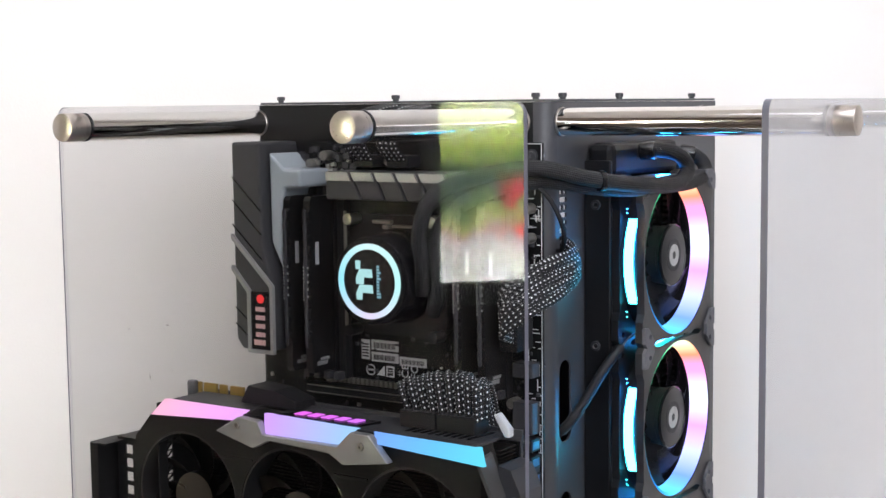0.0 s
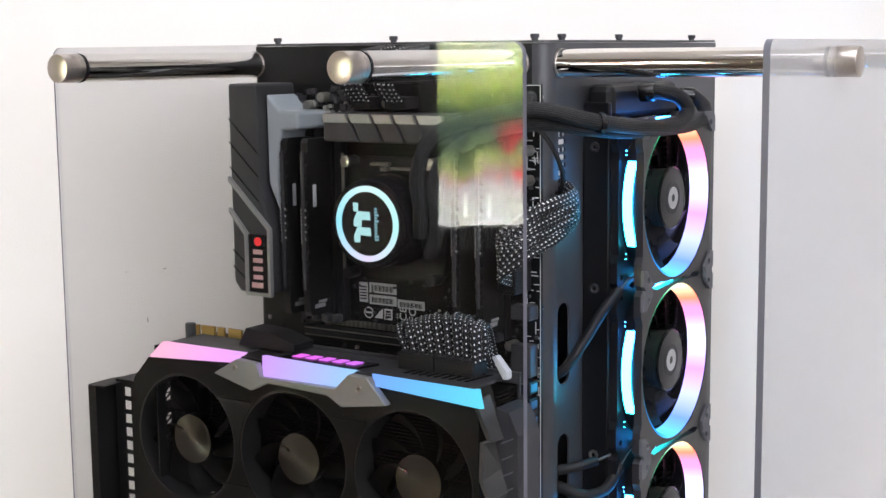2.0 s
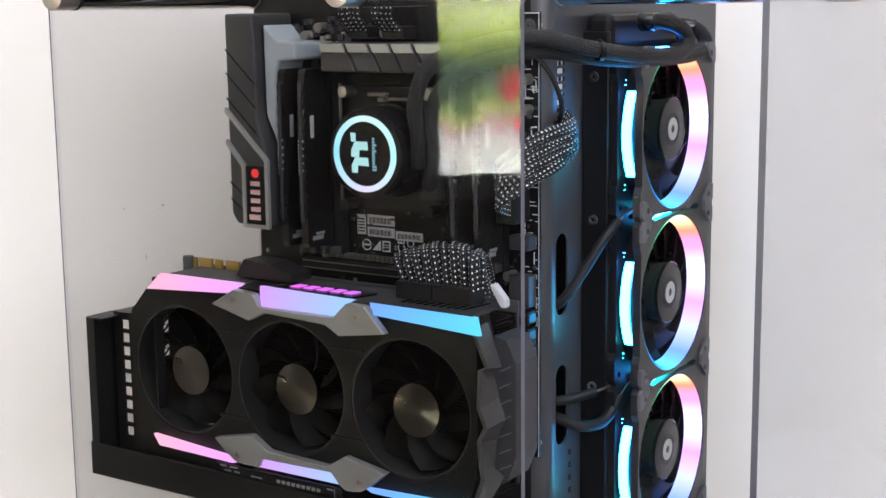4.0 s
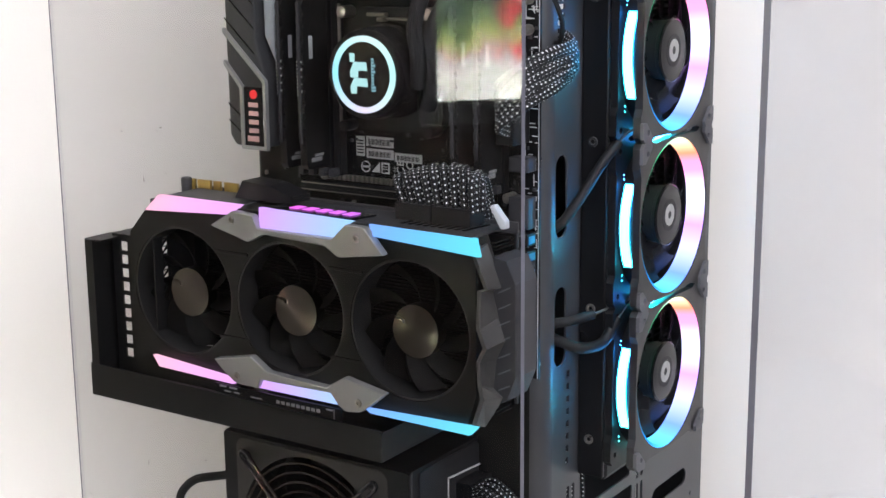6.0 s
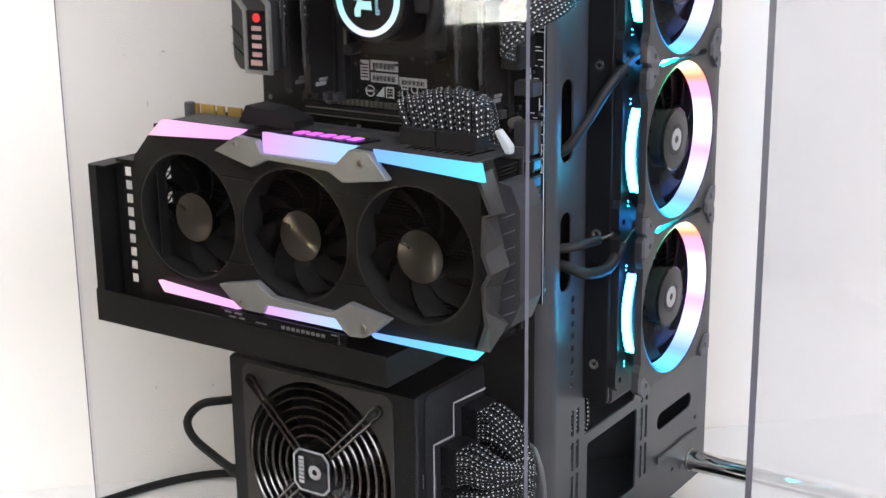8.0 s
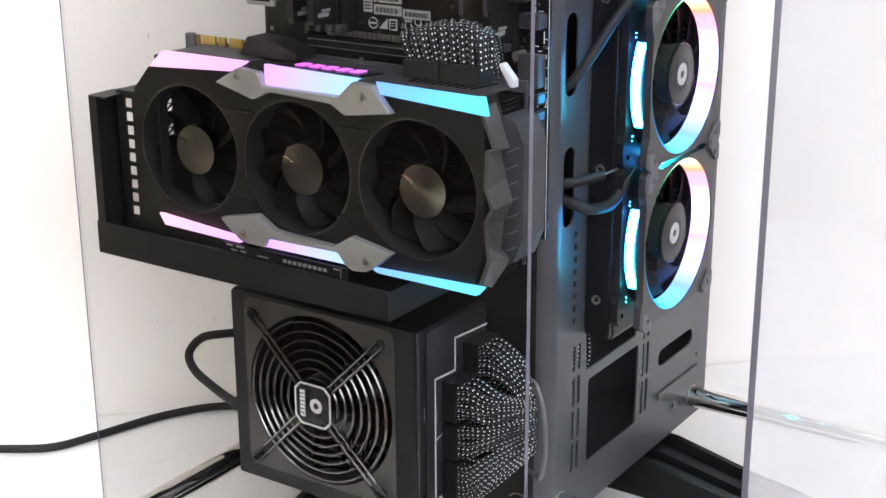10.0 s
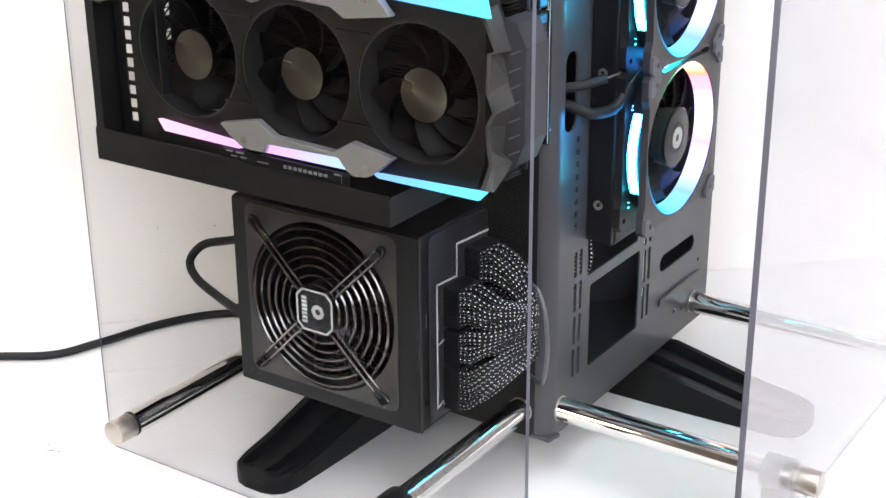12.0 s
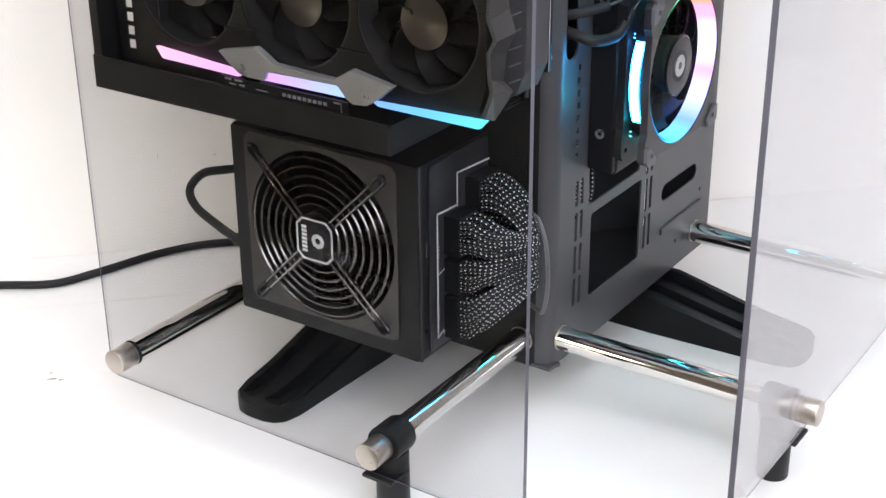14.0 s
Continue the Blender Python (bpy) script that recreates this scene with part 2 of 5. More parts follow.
def smooth_path(pts, n=10):
    """Catmull-Rom through the points."""
    p = [Vector(q) for q in pts]
    p = [p[0] * 2 - p[1]] + p + [p[-1] * 2 - p[-2]]
    out = []
    for i in range(1, len(p) - 2):
        for k in range(n):
            t = k / n
            out.append(0.5 * (2 * p[i] + (p[i + 1] - p[i - 1]) * t + (2 * p[i - 1] - 5 * p[i] + 4 * p[i + 1] - p[i + 2]) * t * t + (3 * p[i] - p[i - 1] - 3 * p[i + 1] + p[i + 2]) * t**3))
    out.append(p[-2])
    return out


def tube(bm, pts, r, seg=10, n=10):
    """A round hose along a smooth path, with UVs: round, and metres along."""
    path = smooth_path(pts, n) if n else [Vector(q) for q in pts]
    uvl = bm.loops.layers.uv.verify()
    rows, along, d, up = [], [], 0.0, None
    for i, q in enumerate(path):
        way = (path[min(i + 1, len(path) - 1)] - path[max(i - 1, 0)]).normalized()
        if up is None:
            up = way.orthogonal().normalized()
        up = (up - way * up.dot(way)).normalized()
        side = way.cross(up)
        if i:
            d += (q - path[i - 1]).length
        along.append(d)
        rows.append([bm.verts.new(q + r * (up * math.cos(2 * math.pi * k / seg) + side * math.sin(2 * math.pi * k / seg))) for k in range(seg)])
    for i in range(len(rows) - 1):
        for k in range(seg):
            f = bm.faces.new((rows[i][k], rows[i][(k + 1) % seg], rows[i + 1][(k + 1) % seg], rows[i + 1][k]))
            for lp, uv in zip(f.loops, ((k / seg, along[i]), ((k + 1) / seg, along[i]), ((k + 1) / seg, along[i + 1]), (k / seg, along[i + 1]))):
                lp[uvl].uv = uv
    bm.faces.new(rows[0][::-1])
    bm.faces.new(rows[-1])
    return bm


def inside(p, poly):
    hit = False
    for i in range(len(poly)):
        (x0, y0), (x1, y1) = poly[i - 1], poly[i]
        if (y0 > p[1]) != (y1 > p[1]) and p[0] < (x1 - x0) * (p[1] - y0) / (y1 - y0) + x0:
            hit = not hit
    return hit


def slot(a0, b0, a1, b1, r=0.0, seg=4):
    """A rectangle with rounded corners, as a polygon."""
    r = min(r, (a1 - a0) / 2 - 1e-4, (b1 - b0) / 2 - 1e-4)
    if r <= 0:
        return [(a0, b0), (a1, b0), (a1, b1), (a0, b1)]
    out = []
    for ca, cb, s in ((a1 - r, b1 - r, 0), (a0 + r, b1 - r, 90), (a0 + r, b0 + r, 180), (a1 - r, b0 + r, 270)):
        out += [(ca + r * math.cos(radians(s + 90 * k / seg)), cb + r * math.sin(radians(s + 90 * k / seg))) for k in range(seg + 1)]
    return out


def round_hole(a, b, r, seg=16):
    return [(a + r * math.cos(2 * math.pi * k / seg), b + r * math.sin(2 * math.pi * k / seg)) for k in range(seg)]


def holed(bm, outer, holes, d0, d1, axis):
    """A sheet with openings, from depth d0 to d1 along an axis."""
    from mathutils.geometry import delaunay_2d_cdt

    verts, edges = [], []
    for loop in (outer, *holes):
        s = len(verts)
        verts += [Vector(p) for p in loop]
        edges += [(s + i, s + (i + 1) % len(loop)) for i in range(len(loop))]
    vs, _, fs, *_ = delaunay_2d_cdt(verts, edges, [], 1, 1e-6)
    put = {"y": lambda p, d: (p[0], d, p[1]), "x": lambda p, d: (d, p[0], p[1]), "z": lambda p, d: (p[0], p[1], d)}[axis]
    bv = [bm.verts.new(put(p, d0)) for p in vs]
    faces = []
    for f in fs:
        c = sum((vs[i] for i in f), Vector((0, 0))) / len(f)
        if inside(c, outer) and not any(inside(c, h) for h in holes):
            faces.append(bm.faces.new([bv[i] for i in f]))
    got = bmesh.ops.extrude_face_region(bm, geom=faces)["geom"]
    move = Vector(put((0, 0), d1 - d0))
    for v in got:
        if isinstance(v, bmesh.types.BMVert):
            v.co += move
    for v in [v for v in bm.verts if not v.link_faces]:
        bm.verts.remove(v)
    return bm


# ---- room ----
TOP = -0.008


def room_box(name, u0, u1, n0, n1, z0, z1, mat, parent=None, label="", kind=""):
    bm = boxes((u0, u1, n0, n1, z0, z1))
    for v in bm.verts:
        v.co = un(v.co.x, v.co.y, v.co.z)
    ob = part(name, bm, mat, parent, label)
    return tagged(ob, kind=kind) if kind else ob


def room_wall(name, axis, at, thick, a0, a1, holes, mat, label):
    """A wall across u or n with openings (a, z) cut through it."""
    bm = holed(bmesh.new(), [(a0, FLOOR), (a1, FLOOR), (a1, CEIL), (a0, CEIL)], holes, at, at + thick, "x" if axis == "u" else "y")
    for v in bm.verts:
        v.co = un(v.co.x, v.co.y, v.co.z)
    return tagged(part(name, bm, mat, None, label), kind="structure")


WIN_SIDE = (0.60, 1.15, 0.147, 0.80)
WIN_FRONT = (-0.80, 1.20, 0.42, 1.70)
room_wall("wall_rear", "n", REAR, -0.12, LEFT - 0.12, RIGHT + 0.12, [], WALL, "off-white painted wall with a few scuffs behind the table")
room_wall("wall_left", "u", LEFT, -0.12, REAR, FRONT, [slot(WIN_SIDE[0], WIN_SIDE[2], WIN_SIDE[1], WIN_SIDE[3])], DIMWALL, "brown-grey wall with a window, darkened to stand for backlit shade")
room_wall("wall_right", "u", RIGHT, 0.12, REAR, FRONT, [], WALL, "off-white painted wall")
room_wall("wall_front", "n", FRONT, 0.12, LEFT - 0.12, RIGHT + 0.12, [slot(WIN_FRONT[0], WIN_FRONT[2], WIN_FRONT[1], WIN_FRONT[3])], DIMWALL, "unseen brown-grey wall with a wide window, darkened to stand for shade")
room_box("floor", LEFT - 0.1, RIGHT + 0.1, REAR - 0.1, FRONT + 0.1, FLOOR - 0.1, FLOOR, FLOORM, None, "dark wooden floor", "structure")
room_box("ceiling", LEFT - 0.1, RIGHT + 0.1, REAR - 0.1, FRONT + 0.1, CEIL, CEIL + 0.1, WALL, None, "white ceiling", "structure")


def window(name, axis, at, a0, a1, z0, z1, label):
    root = tagged(thing(name, label, "window"), kind="structure")
    d0, d1 = at + 0.02, at + 0.07
    sort = (lambda a, b, d, e, z, y: (d, e, a, b, z, y)) if axis == "u" else (lambda a, b, d, e, z, y: (a, b, d, e, z, y))
    w = 0.05
    for nm, a, b, c, d in (("window_frame", a0, a1, z0, z0 + w), ("window_frame", a0, a1, z1 - w, z1), ("window_frame", a0, a0 + w, z0 + w, z1 - w), ("window_frame", a1 - w, a1, z0 + w, z1 - w)):
        room_box(nm, *sort(a, b, d0, d1, c, d), TABLE, root)
    room_box("pane", *sort(a0 + w, a1 - w, (d0 + d1) / 2 - 0.002, (d0 + d1) / 2 + 0.002, z0 + w, z1 - w), GLASSW, root)
    return root


window("window_1", "u", LEFT - 0.10, *WIN_SIDE, "white framed window looking onto a sunny garden")
window("window_2", "n", FRONT + 0.02, *WIN_FRONT, "wide white framed window")


def garden_material():
    """Sunlit shrubs with red flowers over a pale path: a far backdrop outside the window."""
    m = bpy.data.materials.new("garden_backdrop")
    m.use_nodes = True
    nt = m.node_tree
    nt.nodes.remove(nt.nodes["Principled BSDF"])
    lk = nt.links.new

    def node(kind, **given):
        got = nt.nodes.new("ShaderNode" + kind)
        for key, value in given.items():
            got.inputs[key].default_value = value
        return got

    def span(source, a, b, c=0.0, d=1.0):
        got = node("MapRange", **{"From Min": a, "From Max": b, "To Min": c, "To Max": d})
        lk(source, got.inputs["Value"])
        return got.outputs[0]

    def sums(kind, a, b):
        got = nt.nodes.new("ShaderNodeMath")
        got.operation = kind
        lk(a, got.inputs[0])
        lk(b, got.inputs[1])
        return got.outputs[0]

    tc, sep, along = nt.nodes.new("ShaderNodeTexCoord"), nt.nodes.new("ShaderNodeSeparateXYZ"), nt.nodes.new("ShaderNodeVectorMath")
    along.operation = "DOT_PRODUCT"
    along.inputs[1].default_value = (H, -H, 0)
    clumps, leaves = node("TexNoise", Scale=12.0, Detail=2.0), node("TexNoise", Scale=30.0, Detail=2.5)
    for n in (sep, along, clumps, leaves):
        lk(tc.outputs["Object"], n.inputs[0])
    height = sums("ADD", sep.outputs["Z"], span(clumps.outputs["Fac"], 0.0, 1.0, -0.09, 0.09))
    ramp = nt.nodes.new("ShaderNodeValToRGB")
    some = ((0.0, (1, 1, 1)), (0.13, (1, 0.98, 0.97)), (0.17, (0.95, 0.93, 0.75)), (0.27, (1, 0.93, 0.90)), (0.33, (0.72, 0.42, 0.38)), (0.38, (0.50, 0.55, 0.20)), (0.47, (0.16, 0.22, 0.10)),
            (0.56, (0.06, 0.09, 0.07)), (0.64, (0.14, 0.20, 0.08)), (0.75, (0.50, 0.60, 0.15)), (0.88, (0.85, 0.92, 0.40)), (1.0, (1, 1, 0.85)))
    while len(ramp.color_ramp.elements) < len(some):
        ramp.color_ramp.elements.new(0.5)
    for e, (p, c) in zip(ramp.color_ramp.elements, some):
        e.position, e.color = p, (*c, 1)
    lk(span(height, 0.05, 0.65), ramp.inputs["Fac"])
    mottle = nt.nodes.new("ShaderNodeVectorMath")
    mottle.operation = "SCALE"
    lk(ramp.outputs["Color"], mottle.inputs[0])
    lk(span(leaves.outputs["Fac"], 0.35, 0.65, 0.62, 1.32), mottle.inputs["Scale"])
    flowers = sums("MULTIPLY", sums("MULTIPLY", span(along.outputs["Value"], 0.94, 1.00), span(clumps.outputs["Fac"], 0.42, 0.52)), sums("MULTIPLY", span(sep.outputs["Z"], 0.20, 0.25), span(sep.outputs["Z"], 0.42, 0.37)))
    mix, em = nt.nodes.new("ShaderNodeMix"), node("Emission", Strength=GARDEN)
    mix.data_type = "RGBA"
    mix.inputs["B"].default_value = (0.60, 0.10, 0.10, 1)
    lk(flowers, mix.inputs["Factor"])
    lk(mottle.outputs[0], mix.inputs["A"])
    lk(mix.outputs["Result"], em.inputs["Color"])
    lk(em.outputs[0], nt.nodes["Material Output"].inputs["Surface"])
    return m


GARDEN = 37.0
room_box("backdrop_garden", LEFT - 0.75, LEFT - 0.72, 0.3, 1.9, -0.2, 1.2, garden_material(), None, "sunny garden greenery seen beyond the window", "structure")
SKYW = glow("pale_sky", [(0, (1, 1, 1)), (1, (1, 1, 1))], 3.0)
room_box("backdrop_sky", -1.4, 1.9, FRONT + 0.6, FRONT + 0.63, -0.3, 2.4, SKYW, None, "pale bright sky beyond the window", "structure")

# housing for the added overhead lamp, never in view
fixture = thing("assumed_ceiling_light", "assumed ceiling light panel, out of view, added to brighten the table", "ceiling light")
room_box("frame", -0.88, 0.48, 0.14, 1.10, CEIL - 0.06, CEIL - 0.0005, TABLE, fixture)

table = thing("table", "plain white table pushed against the wall", "table")
room_box("tabletop", -0.52, 1.10, -0.2362, 0.192, TOP - 0.03, TOP, TABLE, table)
room_box("rear_board", -0.52, 1.10, REAR + 0.002, -0.2371, TOP - 0.03, TOP - 0.0002, TABLE, table)
for u in (-0.47, 1.05):
    for n in (REAR + 0.06, 0.15):
        room_box("leg", u - 0.03, u + 0.03, n - 0.03, n + 0.03, FLOOR, TOP - 0.03, TABLE, table)

# scuffs on the wall and on the tabletop
SCUFF = material("grey_scuff", (0.38, 0.35, 0.32), 0.8, vary=0.3, size=300)
rear_wall = bpy.data.objects["wall_rear"]
rs = random.Random(9)


def scuff(parent, place, along, over, w, h, lift):
    pts = [(w * rs.uniform(0.5, 1.0) * math.cos(k), h * rs.uniform(0.4, 1.0) * math.sin(k)) for k in (0.9 * j for j in range(7))]
    bm = bmesh.new()
    vs = [bm.verts.new(Vector(place) + Vector(lift) + Vector(along) * a + Vector(over) * b) for a, b in pts]
    bm.faces.new(vs)
    got = bmesh.ops.extrude_face_region(bm, geom=bm.faces[:])["geom"]
    for v in got:
        if isinstance(v, bmesh.types.BMVert):
            v.co -= Vector(lift) * 0.7
    part("scuff_mark", bm, SCUFF, parent)


U, N = un(1, 0), un(0, 1)
for u, z, w, h in ((-0.249, 0.402, 0.0022, 0.0012), (-0.252, 0.399, 0.0012, 0.0008), (-0.283, 0.400, 0.0018, 0.0012), (-0.266, 0.355, 0.0008, 0.004), (-0.246, 0.36, 0.0007, 0.0022), (-0.276, 0.085, 0.0007, 0.0035), (-0.223, 0.083, 0.0016, 0.0014), (-0.33, 0.06, 0.0014, 0.001), (-0.30, 0.31, 0.001, 0.0006)):
    scuff(rear_wall, un(u, REAR, z), U, (0, 0, 1), w, h, N * 0.0004)
for x, y, w, h in ((-0.336, -0.189, 0.006, 0.002), (-0.329, -0.186, 0.003, 0.0015), (-0.344, -0.183, 0.002, 0.001)):
    scuff(table, (x, y, TOP), U, N, w, h, (0, 0, 0.0003))

# ---- the case ----
YP, XP, ZT, ZB = -0.018, 0.024, 0.599, 0.03
ROD_T, ROD_B, ROD_R = 0.5856, 0.0507, 0.0094
case = thing("computer_case", "black open-frame computer case with clear acrylic panels on chrome rods", "computer case", at=(0, 0, TOP))


def cpart(name, bm, mat, label="", smooth=False, parent=None):
    for v in bm.verts:
        v.co.z -= TOP
    return part(name, bm, mat, parent or case, label, smooth)


bm = holed(bmesh.new(), [(-0.229, ZB), (XP - 0.012, ZB), (XP - 0.012, ZT), (-0.229, ZT)],
           [slot(-0.19, 0.30, -0.02, 0.36, 0.01), slot(-0.012, 0.085, 0.008, 0.172, 0.006)], YP, YP + 0.0015, "y")
cpart("mounting_plate", bm, STEELD, "black steel plate that carries the circuit board")
holes = [slot(-0.004, 0.362, 0.013, 0.42, 0.0075), slot(-0.004, 0.268, 0.013, 0.326, 0.0075),
         slot(0.042, 0.068, 0.127, 0.137, 0.003), slot(0.037, 0.146, 0.122, 0.178, 0.003), slot(0.166, 0.102, 0.234, 0.117, 0.007)]
for y in (0.0165, 0.0245):
    for z in (0.069, 0.096, 0.123):
        holes.append(slot(y, z, y + 0.0042, z + 0.0235, 0.002))
    holes.append(slot(y, 0.151, y + 0.0042, 0.172, 0.002))
for y in (0.134, 0.1425):
    for z in (0.072, 0.105, 0.138):
        holes.append(slot(y, z, y + 0.0042, z + 0.029, 0.002))
for k in range(8):
    z = 0.4985 + 0.0053 * k
    holes += [slot(-0.003, z, 0.0012, z + 0.0034, 0.001), slot(0.0028, z, 0.007, z + 0.0034, 0.001)] if k % 2 else [slot(-0.003, z, 0.007, z + 0.0036, 0.001)]
for z in np.arange(0.19, 0.262, 0.0095):
    holes += [slot(0.0145, z, 0.0185, z + 0.005)]
bm = holed(bmesh.new(), [(YP + 0.012, ZB), (0.266, ZB), (0.266, ZT), (YP + 0.012, ZT)], holes, XP, XP - 0.0015, "x")
cpart("radiator_plate", bm, STEEL, "black steel side plate with cable slots and cut-outs")
# rounded corner post
arc = [(XP - 0.012 + 0.012 * math.sin(a), YP + 0.012 - 0.012 * math.cos(a)) for a in (radians(9 * k) for k in range(11))]
inner = [(XP - 0.012 + 0.0105 * math.sin(a), YP + 0.012 - 0.0105 * math.cos(a)) for a in (radians(9 * k) for k in range(11))]
cpart("corner_post", prism(bmesh.new(), arc + inner[::-1], ZB + 0.0032, ZT, "z"), STEEL, smooth=True)
cpart("post_shoe", prism(bmesh.new(), [(XP - 0.014, YP - 0.0015), (XP + 0.002, YP - 0.0015), (XP + 0.004, YP + 0.0115), (XP + 0.0003, YP + 0.0119), (XP - 0.012, YP - 0.0003)], ZB + 0.0003, ZB + 0.003, "z"), STEEL)
# folded rims
cpart("top_rim", prism(bmesh.new(), [(-0.229, YP), (XP - 0.003, YP), (XP, YP + 0.003), (XP, 0.266), (XP - 0.06, 0.266), (-0.229, YP + 0.06)], ZT + 0.0004, ZT + 0.002, "z"), STEEL)
cpart("bottom_rim", prism(bmesh.new(), [(-0.229, YP + 0.002), (XP - 0.014, YP + 0.002), (XP - 0.0035, YP + 0.013), (XP - 0.0035, 0.266), (XP - 0.0615, 0.266), (-0.229, YP + 0.0625)], ZB - 0.002, ZB, "z"), STEEL)
cpart("left_rim", boxes((-0.2305, -0.2292, YP, YP + 0.06, ZB, ZT)), STEEL)
cpart("right_rim", boxes((XP - 0.06, XP, 0.2662, 0.2675, ZB, ZT)), STEEL)
cpart("rear_cover", prism(bmesh.new(), [(-0.2285, YP + 0.062), (XP - 0.062, 0.2655), (XP - 0.0635, 0.2668), (-0.2298, YP + 0.0635)], ZB - 0.0025, 0.465, "z"), STEEL, "black steel rear cover")
# pressed rib under the long slot
cpart("pressed_rib", boxes((XP + 0.0002, XP + 0.0020, 0.166, 0.246, 0.0725, 0.0785, 0.0008)), STEEL)
for y, z in ((0.20, 0.055), (0.215, 0.052), (0.23, 0.05), (0.245, 0.088)):
    cpart("rivet", cyl(bmesh.new(), (XP, y, z), (XP + 0.001, y, z), 0.0018, seg=10), STEEL)


def thumb_screw(x, y):
    bm = cyl(bmesh.new(), (x, y, ZT + 0.002), (x, y, ZT + 0.0035), 0.0022, seg=12)
    cyl(bm, (x, y, ZT + 0.0035), (x, y, ZT + 0.0065), 0.0031, seg=14, bevel=0.0005)
    cpart("screw", bm, GREYP)


for x, y in ((-0.222, -0.002), (-0.113, -0.002), (0.005, -0.002), (0.008, 0.031), (0.008, 0.120), (0.008, 0.255)):
    thumb_screw(x, y)

PANE_Y, PANE_X = -0.199, 0.213
for side, a, z in (("L", -0.2317, ROD_T), ("L", 0.0, ROD_T), ("L", -0.2317, ROD_B), ("L", 0.0, ROD_B), ("R", 0.0, ROD_T), ("R", 0.2368, ROD_T), ("R", 0.0, ROD_B), ("R", 0.2368, ROD_B)):
    at = (lambda d: (a, -d, z)) if side == "L" else (lambda d: (d, a, z))
    plate, pane_in, pane_out = (0.0185, -PANE_Y - 0.0025, -PANE_Y + 0.0025) if side == "L" else (0.0245, PANE_X - 0.0025, PANE_X + 0.0025)
    rod = cpart("rod", cyl(bmesh.new(), at(plate), at(pane_in - 0.0021), ROD_R, seg=40), CHROME, "polished chrome spacer rod", True)
    cpart("washer", cyl(bmesh.new(), at(pane_in - 0.0020), at(pane_in), ROD_R + 0.0002, seg=40), RUBBER, smooth=True, parent=rod)
    cpart("end_cap", cyl(bmesh.new(), at(pane_in + 0.0002), at(pane_out + 0.0125), ROD_R, seg=40, bevel=0.0006), CAPM, "brushed steel end cap", True, rod)
    cpart("socket", cyl(bmesh.new(), at(plate - 0.0004), at(plate + 0.0009), ROD_R + 0.0005, seg=40), CAPM, smooth=True, parent=rod)

def acrylic(axis, a0, a1, d, mat, label):
    poly = slot(a0, ZB, a1, 0.599, 0.007, 6)
    bm = prism(bmesh.new(), poly, d - 0.002, d + 0.002, axis)
    cut = d - 0.0011 if axis == "y" else d + 0.0011  # outer third coloured dark in place of refraction at the edge
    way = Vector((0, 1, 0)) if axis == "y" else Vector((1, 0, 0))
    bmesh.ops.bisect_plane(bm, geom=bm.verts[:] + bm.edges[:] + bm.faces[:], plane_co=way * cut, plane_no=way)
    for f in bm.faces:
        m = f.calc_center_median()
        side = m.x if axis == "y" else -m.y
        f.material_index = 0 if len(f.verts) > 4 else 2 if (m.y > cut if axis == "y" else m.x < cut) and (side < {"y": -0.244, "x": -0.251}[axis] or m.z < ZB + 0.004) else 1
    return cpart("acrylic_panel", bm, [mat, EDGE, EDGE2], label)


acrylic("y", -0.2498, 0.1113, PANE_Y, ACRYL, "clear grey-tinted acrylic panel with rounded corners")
acrylic("x", -0.1157, 0.2580, PANE_X, ACRYL2, "clear acrylic panel with rounded corners and a painted-in pale reflection")

# support legs clamped to the lower rods
for at in (lambda d, s=0.0: (s, -d, 0.0), lambda d, s=0.0: (d, s, 0.0)):
    c = Vector(at(0.1855 if at(1)[0] == 0 else 0.1985))
    w = Vector(at(1)).normalized()
    leg = cpart("support_leg", cyl(cyl(bmesh.new(), c + Vector((0, 0, ROD_B)) - w * 0.0108, c + Vector((0, 0, ROD_B)) + w * 0.0108, 0.0128, seg=32, bevel=0.0012),
                                   c + Vector((0, 0, TOP)), c + Vector((0, 0, ROD_B - 0.008)), 0.0115, seg=32, bevel=0.0006), PLASTIC, "black clamp-on support leg", True)
    side = Vector((-w.y, w.x, 0))
    rest = box(bmesh.new(), -0.012, 0.012, -0.004, 0.019, ZB - 0.0036, ZB - 0.0006, 0.0008)
    for v in rest.verts:
        v.co = c + side * v.co.x + w * v.co.y + Vector((0, 0, v.co.z))
    cpart("panel_rest", rest, PLASTIC, parent=leg)


